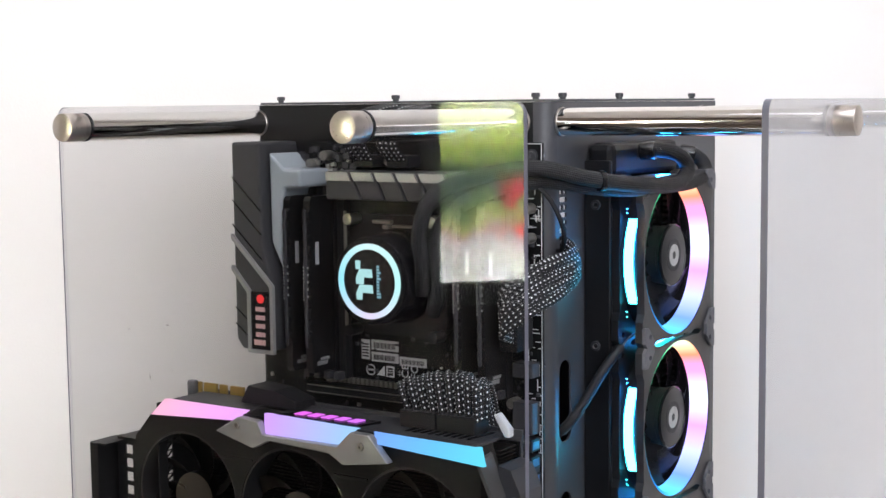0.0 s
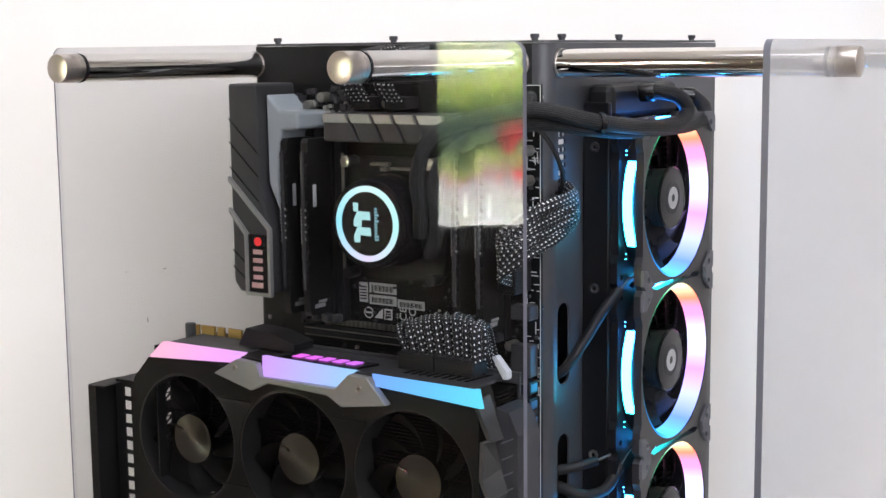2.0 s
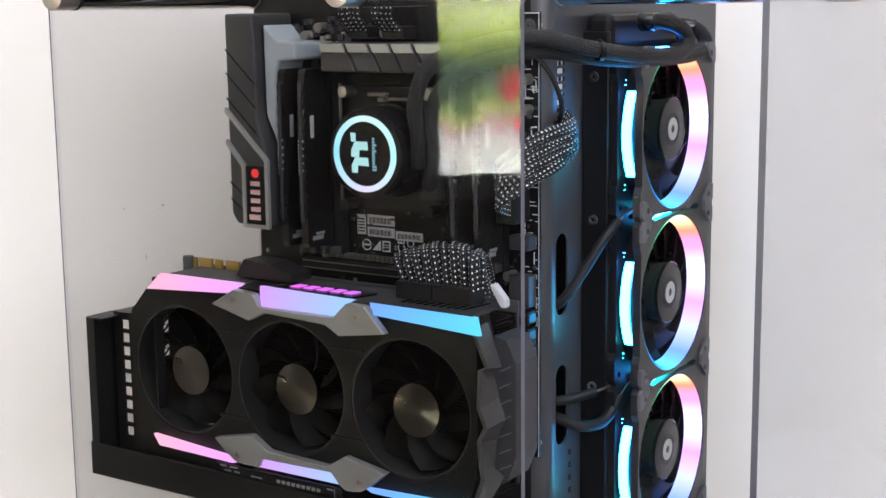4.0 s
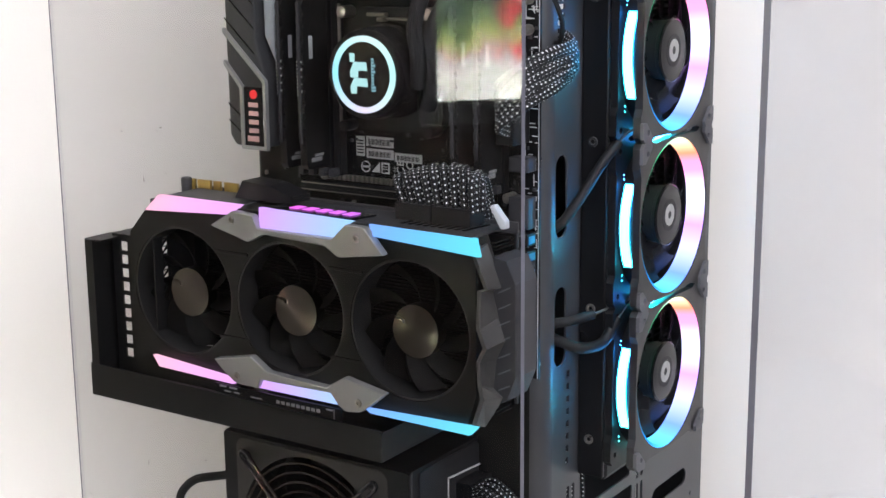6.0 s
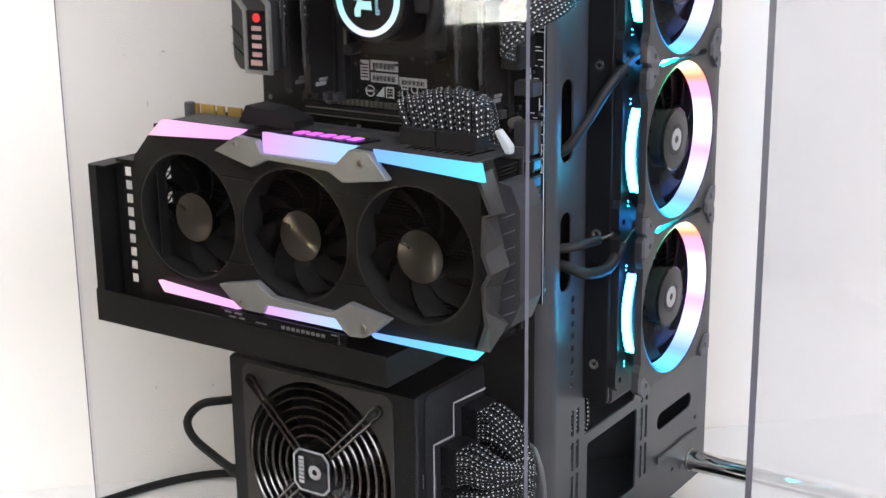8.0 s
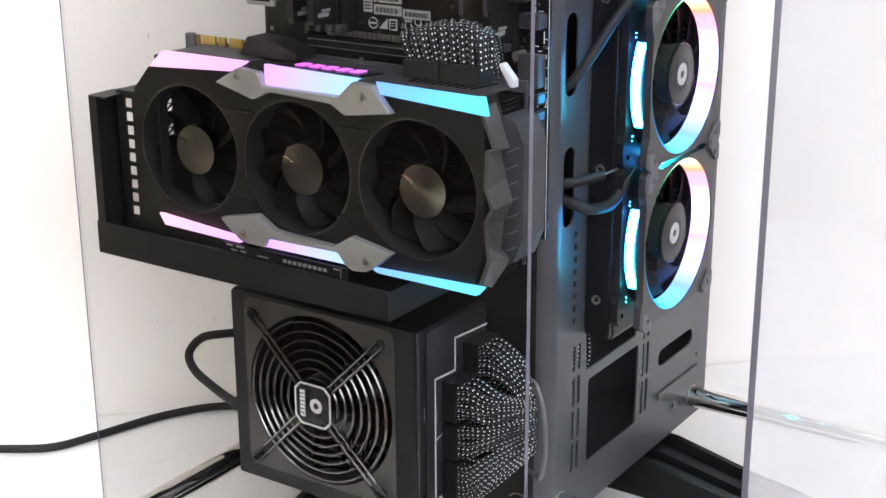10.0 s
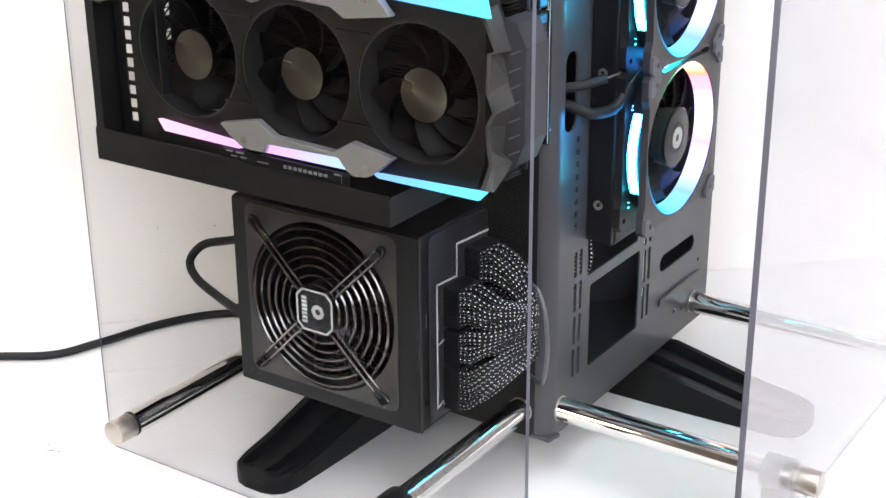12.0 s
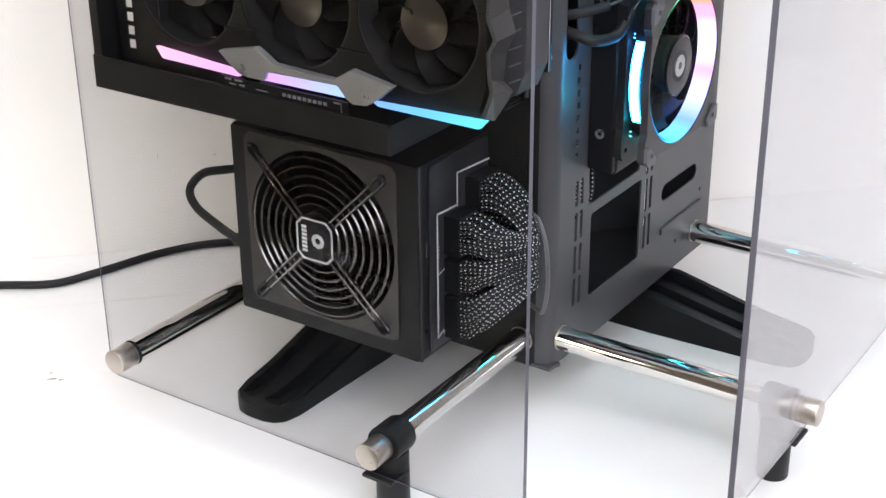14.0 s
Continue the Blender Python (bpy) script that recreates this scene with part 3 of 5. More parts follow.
def foot(m):
    """A long tapered plastic foot with a raised spine and sunken channels, reaching out along -y."""
    bm = bmesh.new()
    spans = ((0.05, 0.031, 0.036), (-0.02, 0.031, 0.035), (-0.06, 0.0295, 0.027), (-0.10, 0.028, 0.019), (-0.130, 0.0268, 0.0155), (-0.143, 0.0235, 0.0145), (-0.149, 0.017, 0.013), (-0.1515, 0.008, 0.011))
    rows = []
    for y, w, h in spans:
        rim, low, mid = h, h - min(0.0075, 0.45 * h), h - 0.0018
        if y < -0.14:
            low = mid = rim
        row = [(-w, 0.0), (-w, h - 0.002), (-w * 0.93, rim), (-w * 0.74, rim), (-w * 0.64, low), (-w * 0.26, low), (-w * 0.18, mid), (w * 0.18, mid), (w * 0.26, low), (w * 0.64, low), (w * 0.74, rim), (w * 0.93, rim), (w, h - 0.002), (w, 0.0)]
        rows.append([bm.verts.new((x, y, TOP + z)) for x, z in row])
    for p, q in zip(rows, rows[1:]):
        for i in range(len(p)):
            bm.faces.new((p[i], p[(i + 1) % len(p)], q[(i + 1) % len(p)], q[i]))
    bm.faces.new(rows[0])
    bm.faces.new(rows[-1][::-1])
    bmesh.ops.recalc_face_normals(bm, faces=bm.faces[:])
    bmesh.ops.transform(bm, matrix=m, verts=bm.verts[:])
    return cpart("foot", bm, FOOTM, "long black plastic foot", True)


foot(Matrix.Translation((-0.160, 0.006, 0)))
foot(Matrix.Translation((0.009, 0.1745, 0)) @ Matrix.Rotation(radians(90), 4, "Z"))


# ---- radiator and fans ----
RADM = material("black_radiator_enamel", (0.007, 0.007, 0.008), 0.3, vary=0.2, size=25, bump=0.03, fine=1200, spec=0.4)
RADY, FANY = 0.031, 0.0909
rad = thing("radiator", "long black liquid cooling radiator mounted upright on the case", "radiator", at=(XP, FANY, 0.178))


def sub(root):
    base = root.matrix_basis.translation.copy()

    def go(name, bm, mat, label="", smooth=False, parent=None):
        for v in bm.verts:
            v.co -= base
        return part(name, bm, mat, parent or root, label, smooth)

    return go


rp = sub(rad)
rp("side_rail", boxes((XP + 0.001, 0.0455, RADY, RADY + 0.004, 0.178, 0.558, 0.0012)), RADM)
rp("side_rail", boxes((XP + 0.001, 0.0455, RADY + 0.116, RADY + 0.12, 0.178, 0.558, 0.0012)), RADM)
rp_fins = rp("fin_core", boxes(*[(XP + 0.003, 0.0425, RADY + 0.0042, RADY + 0.1158, 0.192 + 0.0045 * k, 0.1935 + 0.0045 * k) for k in range(78)]), PLASTIC)
tagged(rp_fins, kind="stuff")
rp("end_tank", boxes((XP + 0.001, 0.0455, RADY + 0.0042, RADY + 0.1158, 0.174, 0.1905, 0.004)), PLASTIC)
rp("end_tank", boxes((XP + 0.001, 0.0455, RADY + 0.0042, RADY + 0.1158, 0.5455, 0.570, 0.005)), PLASTIC)
for z in (0.207, 0.306, 0.427, 0.527):
    bm = ring(bmesh.new(), (0.0345, RADY - 0.0003, z), "y", [(0.0036, 0.0), (0.0036, -0.0012), (0.0022, -0.0015), (0.0016, -0.0006), (0.0016, 0.0)], 20)
    rp("screw", bm, SCREWM if z < 0.4 else GREYP, smooth=True)

RING = glow("fan_ring_light", [(0.0, (0.70, 1.0, 0.72)), (0.07, (0.05, 0.60, 0.25)), (0.25, (0.01, 0.16, 0.12)), (0.40, (0.02, 0.25, 0.80)), (0.49, (0.12, 0.62, 1.0)), (0.57, (0.16, 0.30, 1.0)), (0.64, (0.50, 0.55, 1.0)), (0.70, (0.62, 0.30, 1.0)), (0.77, (0.72, 0.80, 1.0)), (0.83, (1.0, 0.30, 0.80)), (0.885, (1.0, 0.26, 0.14)), (0.94, (1.0, 0.75, 0.45)), (1.0, (0.70, 1.0, 0.72))], 1.9, "X", 0, True)
SIDELED = glow("fan_side_light", [(0, (0.026, 0.55, 0.55)), (0.45, (0.026, 0.42, 0.85)), (1, (0.026, 0.25, 1.0))], 46.0, "Z", scale=12, offset=0.5)
BLADE = material("smoked_fan_blade", (0.02, 0.02, 0.023), 0.22, vary=0.1, size=60)
FRAMEG = material("grey_fan_frame", (0.026, 0.026, 0.029), 0.4, vary=0.1, size=50)
HUBM = material("dark_hub_face", (0.022, 0.022, 0.024), 0.36, vary=0.1, size=60)


def cooling_fan():
    """Origin at the middle of the front face; air goes along -x."""
    root = thing("cooling_fan", "black case fan with a glowing multicolour light ring", "fan", "fans on the radiator")
    holes = [round_hole(0, 0, 0.0572, 48)] + [round_hole(sy * 0.0525, sz * 0.0525, 0.0023, 10) for sy in (-1, 1) for sz in (-1, 1)]
    outline = []
    # square frame drawn in between the corner ears
    for k in range(4):
        a = radians(90 * k)
        for y, z in ((0.060, -0.0415), (0.0575, -0.036), (0.0588, 0.0), (0.0575, 0.036), (0.060, 0.0415), (0.060, 0.056), (0.056, 0.060)):
            outline.append((y * math.cos(a) - z * math.sin(a), y * math.sin(a) + z * math.cos(a)))
    part("frame", holed(bmesh.new(), outline, holes, -0.0002, -0.006, "x"), FRAMEG, root, "black square fan frame")
    back = holed(bmesh.new(), outline, holes, -0.019, -0.025, "x")
    part("frame_back", back, PLASTIC, root)
    part("barrel", ring(bmesh.new(), (0, 0, 0), "x", [(0.0582, -0.0062), (0.0575, -0.0188), (0.0562, -0.0188), (0.0572, -0.0062)], 64), PLASTIC, root, smooth=True)
    part("light_ring", ring(bmesh.new(), (0, 0, 0), "x", [(0.0571, -0.0012), (0.0571, -0.0145), (0.0530, -0.0145), (0.0550, -0.0012)], 64), RING, root, "glowing white and coloured light ring", True)
    for a0 in (150.0,):
        part("side_light", ring(bmesh.new(), (0, 0, 0), "x", [(0.0598, -0.0085), (0.0598, -0.0150), (0.0584, -0.0150), (0.0584, -0.0085)], 24, a0, a0 + 60), SIDELED, root, "white light strip in the side of the frame")
    part("side_light", ring(bmesh.new(), (0, 0, 0), "x", [(0.0598, -0.0085), (0.0598, -0.0150), (0.0584, -0.0150), (0.0584, -0.0085)], 24, -30, 30), SIDELED, root)
    for a0 in (72, 252):
        part("side_light", ring(bmesh.new(), (0, 0, 0), "x", [(0.0586, -0.0085), (0.0586, -0.0150), (0.0583, -0.0150), (0.0583, -0.0085)], 16, a0, a0 + 36), SIDELED, root)
    for sy in (-1, 1):
        for sz in (-1, 1):
            pad = holed(bmesh.new(), [(sy * p, sz * q) for p, q in ((0.0605, 0.0455), (0.0605, 0.0565), (0.0565, 0.0605), (0.0465, 0.0605), (0.0455, 0.056), (0.0555, 0.0455))], [round_hole(sy * 0.0525, sz * 0.0525, 0.0023, 10)], 0.0022, -0.0005, "x")
            part("corner_pad", pad, EARG, root, "grey rubber corner pad")
            part("screw", cyl(bmesh.new(), (-0.003, sy * 0.0525, sz * 0.0525), (-0.0015, sy * 0.0525, sz * 0.0525), 0.0021, seg=12), STEEL, root)
    bm = cyl(bmesh.new(), (-0.0090, 0, 0), (-0.0045, 0, 0), 0.0224, 0.0220, 40, 0.0012)
    cyl(bm, (-0.0235, 0, 0), (-0.0091, 0, 0), 0.0205, 0.0215, 40)
    hub = part("hub", bm, HUBM, root, "dark grey fan hub", True)
    part("badge", ring(bmesh.new(), (0, 0, 0), "x", [(0.0080, -0.0043), (0.0080, -0.0039), (0.0030, -0.0039), (0.0030, -0.0043)], 24), PRINT, hub)
    part("badge", ring(bmesh.new(), (0, 0, 0), "x", [(0.0118, -0.0044), (0.0118, -0.0041), (0.0092, -0.0041), (0.0092, -0.0044)], 32), GREYP, hub)
    # glowing dots above and below the strip stand for its leaked glints
    for z in (0.0345, 0.0375, -0.0345, -0.0380):
        part("leak_glint", cyl(bmesh.new(), (-0.0125, -0.0594, z), (-0.0125, -0.0600, z), 0.00032, seg=8), SIDELED, root)
    part("hub_rim", ring(bmesh.new(), (0, 0, 0), "x", [(0.0228, -0.0062), (0.0228, -0.0050), (0.0217, -0.0042), (0.0214, -0.0048)], 40), GLOSSB, hub, "", True)
    for k in range(11):
        blade = bmesh.new()
        a = radians(360 / 11 * k)
        rows = []
        for i in range(7):
            r = 0.0212 + (0.0528 - 0.0212) * i / 6
            sweep = a + 0.45 * (i / 6) ** 1.3
            rows.append([blade.verts.new((-0.0245 + 0.0095 * j / 3, r * math.cos(sweep + (j / 3 - 0.5) * (1.02 - 0.02 * i)), r * math.sin(sweep + (j / 3 - 0.5) * (1.02 - 0.02 * i)))) for j in range(4)])
        for i in range(6):
            for j in range(3):
                blade.faces.new((rows[i][j], rows[i][j + 1], rows[i + 1][j + 1], rows[i + 1][j]))
        bmesh.ops.solidify(blade, geom=blade.faces[:], thickness=0.0010)
        part("blade", blade, BLADE, root, "", True)
    return root


fan = cooling_fan()
fan.matrix_basis = pose(0.071, FANY, 0.4875)
for z in (0.3678, 0.2480):
    copy_thing(fan, pose(0.071, FANY, z))

# ---- power supply ----
PX0, PX1, PY, PZ0, PZ1 = -0.198, -0.031, -0.108, 0.062, 0.212
psu = thing("power_supply", "black power supply with a wire fan grille and sleeved cables", "power supply", at=(-0.115, -0.06, PZ0))
pp = sub(psu)
FC, FR = (-0.1165, 0.1405), 0.0655
bm = holed(bmesh.new(), slot(PX0, PZ0, PX1, PZ1, 0.002), [round_hole(*FC, FR, 56)], PY + 0.0008, PY + 0.003, "y")
pp("cover", bm, PLASTIC)
bm = boxes((PX0, PX0 + 0.002, PY + 0.0032, -0.0185, PZ0, PZ1), (PX0 + 0.0021, PX1 - 0.0021, PY + 0.0032, -0.0185, PZ0, PZ0 + 0.002), (PX0 + 0.0021, PX1 - 0.0021, PY + 0.0032, -0.0185, PZ1 - 0.002, PZ1), (PX0 + 0.0021, PX1 - 0.0021, -0.04, -0.0385, PZ0 + 0.0021, PZ1 - 0.0021))
pp("body", bm, PLASTIC)
BEZEL = material("satin_black_bezel", (0.022, 0.022, 0.024), 0.35, vary=0.15, size=40, spec=0.4)
GRILLP = material("satin_grey_plate", (0.07, 0.067, 0.063), 0.33, metal=0.4, vary=0.12, size=30)
bm = holed(bmesh.new(), slot(-0.1855, 0.0735, -0.0485, 0.2095, 0.008), [round_hole(*FC, FR, 56)], PY, PY + 0.0006, "y")
pp("fan_plate", bm, GRILLP, "satin grey fan surround")
pp("connector_panel", boxes((PX1 - 0.002, PX1, PY + 0.0032, -0.0185, PZ0, PZ1)), PLASTIC)
pp("cover_lip", boxes((PX1 + 0.0001, PX1 + 0.0016, PY + 0.001, PY + 0.0035, PZ0, PZ1, 0.0005)), GREYP)
pp("connector_bezel", prism(bmesh.new(), slot(-0.0955, PZ0 + 0.003, -0.0190, PZ1 - 0.003, 0.004), PX1 + 0.0001, PX1 + 0.0013, "x", 0.0004), BEZEL, "raised black connector panel", True)
WIRE = material("black_chrome_wire", (0.20, 0.19, 0.18), 0.2, metal=1.0, vary=0.05, size=80)
for k, r in enumerate((0.0195, 0.0265, 0.0335, 0.0405, 0.0475, 0.0545, 0.0615)):
    bm = ring(bmesh.new(), (FC[0], PY - 0.0035 + 0.0003 * k, FC[1]), "y", [(r + 0.0011 * math.cos(t), 0.0011 * math.sin(t)) for t in (radians(60 * j) for j in range(6))], 64)
    pp("grille_ring", bm, WIRE, smooth=True)
for a in (45, 135, 225, 315):
    ca, sa = math.cos(radians(a)), math.sin(radians(a))
    for off in (-0.0028, 0.0028):
        p = [Vector((FC[0] + r * ca - off * sa, PY - d, FC[1] + r * sa + off * ca)) for r, d in ((0.015, 0.0055), (0.04, 0.0052), (0.068, 0.0042), (0.0815, 0.0026))]
        pp("grille_arm", tube(bmesh.new(), p, 0.00105, 8, 4), WIRE, smooth=True)
    loop = [Vector((FC[0] + r * ca - off * sa, PY - 0.0040, FC[1] + r * sa + off * ca)) for r, off in ((0.0715, 0.0028), (0.078, 0.0029), (0.0835, 0.0028), (0.0858, 0.0), (0.0835, -0.0028), (0.078, -0.0029), (0.0715, -0.0028))]
    pp("grille_loop", tube(bmesh.new(), loop, 0.0015, 8, 5), GLOSSB, "glossy black end loop", True)
    c = (FC[0] + 0.081 * ca, FC[1] + 0.081 * sa)
    pp("screw", cyl(bmesh.new(), (c[0], PY - 0.0006, c[1]), (c[0], PY - 0.0032, c[1]), 0.0034, seg=16, bevel=0.0006), GLOSSB, smooth=True)
octo = [(FC[0] + x, FC[1] + z) for x, z in ((-0.0165, -0.011), (-0.011, -0.0165), (0.011, -0.0165), (0.0165, -0.011), (0.0165, 0.011), (0.011, 0.0165), (-0.011, 0.0165), (-0.0165, 0.011))]
small = [(FC[0] + (x - FC[0]) * 0.92, FC[1] + (z - FC[1]) * 0.92) for x, z in octo]
badge = pp("badge", prism(bmesh.new(), octo, PY - 0.0075, PY - 0.0062), GLOSSB, "black eight-sided badge with a white rim")
pp("badge_rim", holed(bmesh.new(), octo, [small], PY - 0.0079, PY - 0.0076, "y"), PRINT, parent=badge)
pp("badge_mark", ring(bmesh.new(), (FC[0] + 0.003, PY - 0.0079, FC[1]), "y", [(0.0058, 0), (0.0058, 0.0003), (0.0026, 0.0003), (0.0026, 0)], 8), PRINT, parent=badge)
pp("badge_mark", boxes(*[(FC[0] - 0.0115, FC[0] - 0.0070, PY - 0.0079, PY - 0.0076, FC[1] - 0.0105 + 0.0031 * k, FC[1] - 0.0083 + 0.0031 * k) for k in range(7)]), PRINT, parent=badge)
# fan behind the grille
bm = cyl(bmesh.new(), (FC[0], PY + 0.006, FC[1]), (FC[0], PY + 0.02, FC[1]), 0.020, seg=32, bevel=0.001)
pp("fan_hub", bm, GLOSSB, smooth=True)
for k in range(9):
    bm = bmesh.new()
    a = radians(40 * k)
    rows = [[bm.verts.new((FC[0] + r * math.cos(a + s + 0.25 * r / 0.06), PY + 0.008 + 0.012 * j, FC[1] + r * math.sin(a + s + 0.25 * r / 0.06))) for j, s in ((0, 0.0), (1, 0.45))] for r in (0.021, 0.032, 0.046, 0.063)]
    for i in range(3):
        bm.faces.new((rows[i][0], rows[i][1], rows[i + 1][1], rows[i + 1][0]))
    bmesh.ops.solidify(bm, geom=bm.faces[:], thickness=0.0012)
    pp("fan_blade", bm, GLOSSB, smooth=True)
pp("fan_shroud", ring(bmesh.new(), (FC[0], PY, FC[1]), "y", [(0.0672, 0.0035), (0.0672, 0.03), (0.0656, 0.03), (0.0656, 0.0035)], 48), PLASTIC, smooth=True)

# ---- graphics card ----
GY = -0.145
gpu = thing("graphics_card", "large black and silver triple-fan graphics card with coloured light bars", "graphics card", at=(-0.09, -0.11, 0.262))
gp = sub(gpu)
GX = (-0.2014, -0.1046, -0.0068)
GZ, GR = 0.3255, 0.0465
face = [(-0.2505, 0.3625), (-0.2337, 0.381), (-0.2195, 0.390), (0.038, 0.389), (0.0435, 0.373), (0.0435, 0.29), (0.036, 0.2665), (-0.150, 0.2645), (-0.154, 0.2555), (-0.2505, 0.2555)]
SHROUD = material("shroud_black", (0.0105, 0.0098, 0.009), 0.4, vary=0.25, size=30, bump=0.04, fine=900, spec=0.2)
bm = holed(bmesh.new(), face, [round_hole(x, GZ - 0.001, GR, 48) for x in GX], GY + 0.006, GY + 0.0285, "y")
gp("shroud", bm, SHROUD, "dark angular fan shroud")
for k in range(2):  # raised lines between the fans
    xm = (GX[k] + GX[k + 1]) / 2
    for z in (0.357, 0.2965):
        gp("shroud_ridge", boxes((xm - 0.014, xm + 0.014, GY + 0.0045, GY + 0.0062, z, z + 0.0022, 0.0006)), SHROUD)
fins = [(-0.2, 0.044, GY + 0.0287, -0.0965, 0.270 + 0.0024 * k, 0.2706 + 0.0024 * k) for k in range(48)]
gp("heat_sink", boxes(*fins), material("aluminium_fins", (0.016, 0.015, 0.014), 0.4, metal=0.8, vary=0.1, size=60), "stack of thin metal cooling fins")
for z in (0.297, 0.283, 0.352):
    gp("heat_pipe", tube(bmesh.new(), [(0.030, -0.112, z), (0.048, -0.112, z), (0.054, -0.112, z + 0.004), (0.048, -0.112, z + 0.008), (0.030, -0.112, z + 0.008)], 0.0026, 10, 5), COPPER, "bent copper heat pipe", True)
tri = []
for k in range(10):
    z = 0.311 + 0.0058 * k
    tri += [[(-0.1280, z), (-0.1225, z), (-0.1225, z + 0.0042)], [(-0.1280, z + 0.0012), (-0.1280, z + 0.0052), (-0.1229, z + 0.0052)]]
gp("port_bracket", holed(bmesh.new(), [(-0.1365, 0.266), (-0.0910, 0.266), (-0.0910, 0.388), (-0.1365, 0.388)], tri, -0.2312, -0.2302, "x"), STEELD, "perforated metal port bracket")
gp("end_block", prism(bmesh.new(), [(0.0470, 0.280), (0.0560, 0.284), (0.0625, 0.300), (0.0625, 0.360), (0.0560, 0.374), (0.0470, 0.376)], -0.124, -0.0975), GREYP, "black slotted end of the card")
for k in range(7):
    z = 0.2905 + 0.0105 * k
    gp("end_slat", prism(bmesh.new(), [(0.0510, z), (0.0590, z + 0.0040), (0.0590, z + 0.0050), (0.0510, z + 0.0010)], -0.1250, -0.1241), EARG)
gp("circuit_board", boxes((-0.2295, 0.045, -0.0955, -0.0938, 0.272, 0.3850)), PCB)
gp("backplate", boxes((-0.222, 0.046, -0.0932, -0.0915, 0.272, 0.392)), STEEL)
bm = boxes((-0.222, -0.150, -0.139, -0.0965, 0.3885, 0.3905, 0.0006), (-0.128, 0.040, -0.1385, -0.0965, 0.3885, 0.3905, 0.0006))
gp("top_cover", bm, GREYP)
for k in range(9):
    x = -0.02 + 0.0058 * k
    gp("top_vent", prism(bmesh.new(), [(x, -0.128), (x + 0.0022, -0.128), (x + 0.0062, -0.104), (x + 0.004, -0.104)], 0.3908, 0.3914, "z"), GLOSSB)
name_plate = gp("name_plate", prism(bmesh.new(), [(-0.121, -0.136), (-0.052, -0.136), (-0.046, -0.118), (-0.108, -0.118)], 0.3908, 0.3922, "z"), GLOSSB)
LOGO = glow("logo_light", [(0, (1.0, 0.14, 0.85)), (1, (0.7, 0.2, 1.0))], 1.5, scale=12, offset=0.5)
for k in range(5):
    x = -0.1085 + 0.0112 * k
    gp("logo_bar", prism(bmesh.new(), [(x, -0.1310), (x + 0.0070, -0.1310), (x + 0.0084, -0.1225), (x + 0.0014, -0.1225)], 0.3924, 0.3930, "z"), LOGO, parent=name_plate)
# contact fingers on the top edge
for x0, x1 in ((-0.2290, -0.2262), (-0.2235, -0.2110), (-0.2080, -0.2015), (-0.1975, -0.1850)):
    gp("contact_strip", boxes((x0, x1, -0.0957, -0.0936, 0.3853, 0.3965)), GOLD, "gold edge contacts")
gp("end_cover", prism(bmesh.new(), [(-0.167, 0.392), (-0.160, 0.4045), (-0.137, 0.403), (-0.117, 0.397), (-0.117, 0.392)], -0.1185, -0.098), PLASTIC)
gp("bracket_screw", cyl(bmesh.new(), (-0.2335, -0.0965, 0.386), (-0.2335, -0.0965, 0.3975), 0.004, seg=16, bevel=0.0008), STEEL, smooth=True)


def slab(pts, back):
    """A flat polygon given in space, with thickness."""
    bm = bmesh.new()
    lo, hi = [bm.verts.new(p) for p in pts], [bm.verts.new(Vector(p) + Vector(back)) for p in pts]
    bm.faces.new(lo)
    bm.faces.new(hi[::-1])
    for i in range(len(pts)):
        bm.faces.new((lo[i], lo[i - 1], hi[i - 1], hi[i]))
    return bm


LIGHT = {1: glow("bar_light_a", [(0.0, (1.0, 0.50, 0.62)), (0.45, (0.88, 0.40, 0.92)), (0.8, (0.62, 0.40, 1.0))], 1.6, scale=6, offset=0.85),
         2: glow("bar_light_b", [(0.0, (0.72, 0.30, 1.0)), (0.5, (0.48, 0.50, 1.0)), (1.0, (0.25, 0.68, 1.0))], 1.6, scale=9, offset=0.45),
         3: glow("bar_light_c", [(0.0, (0.22, 0.36, 1.0)), (0.5, (0.16, 0.56, 1.0)), (1.0, (0.14, 0.80, 0.95))], 1.6, scale=9, offset=-0.4)}
Y0, Y1 = GY, GY + 0.006
for k, pts in ((1, [(-0.2285, Y0, 0.3815), (-0.1505, Y0, 0.3860), (-0.1440, Y1, 0.3925), (-0.2205, Y1, 0.3925)]),
               (2, [(-0.1234, Y0, 0.3800), (-0.0616, Y0, 0.3803), (-0.0495, Y1, 0.3910), (-0.1280, Y1, 0.3925)]),
               (3, [(-0.0310, Y0, 0.3845), (0.0490, Y0, 0.3800), (0.0426, Y1, 0.3900), (-0.0365, Y1, 0.3907)]),
               (1, [(-0.2282, Y0, 0.2752), (-0.2226, Y0, 0.2672), (-0.1526, Y0, 0.2658), (-0.1524, Y0, 0.2700)]),
               (2, [(-0.1262, Y0, 0.2740), (-0.1293, Y0, 0.2672), (-0.0598, Y0, 0.2672), (-0.0663, Y0, 0.2750)]),
               (3, [(-0.0390, Y0, 0.2690), (-0.0340, Y0, 0.2662), (0.0417, Y0, 0.2655), (0.0475, Y0, 0.2718)])):
    gp("light_bar", slab(pts, (0, 0.004, -0.0005)), LIGHT[k], "glowing light bar")
wing = [(-0.1640, 0.378), (-0.1440, 0.3897), (-0.1268, 0.3885), (-0.1222, 0.3800), (-0.0600, 0.3797), (-0.049, 0.3903), (-0.0345, 0.390), (-0.0193, 0.3735), (-0.0551, 0.3682), (-0.0663, 0.3745), (-0.1170, 0.3765), (-0.1311, 0.3697)]
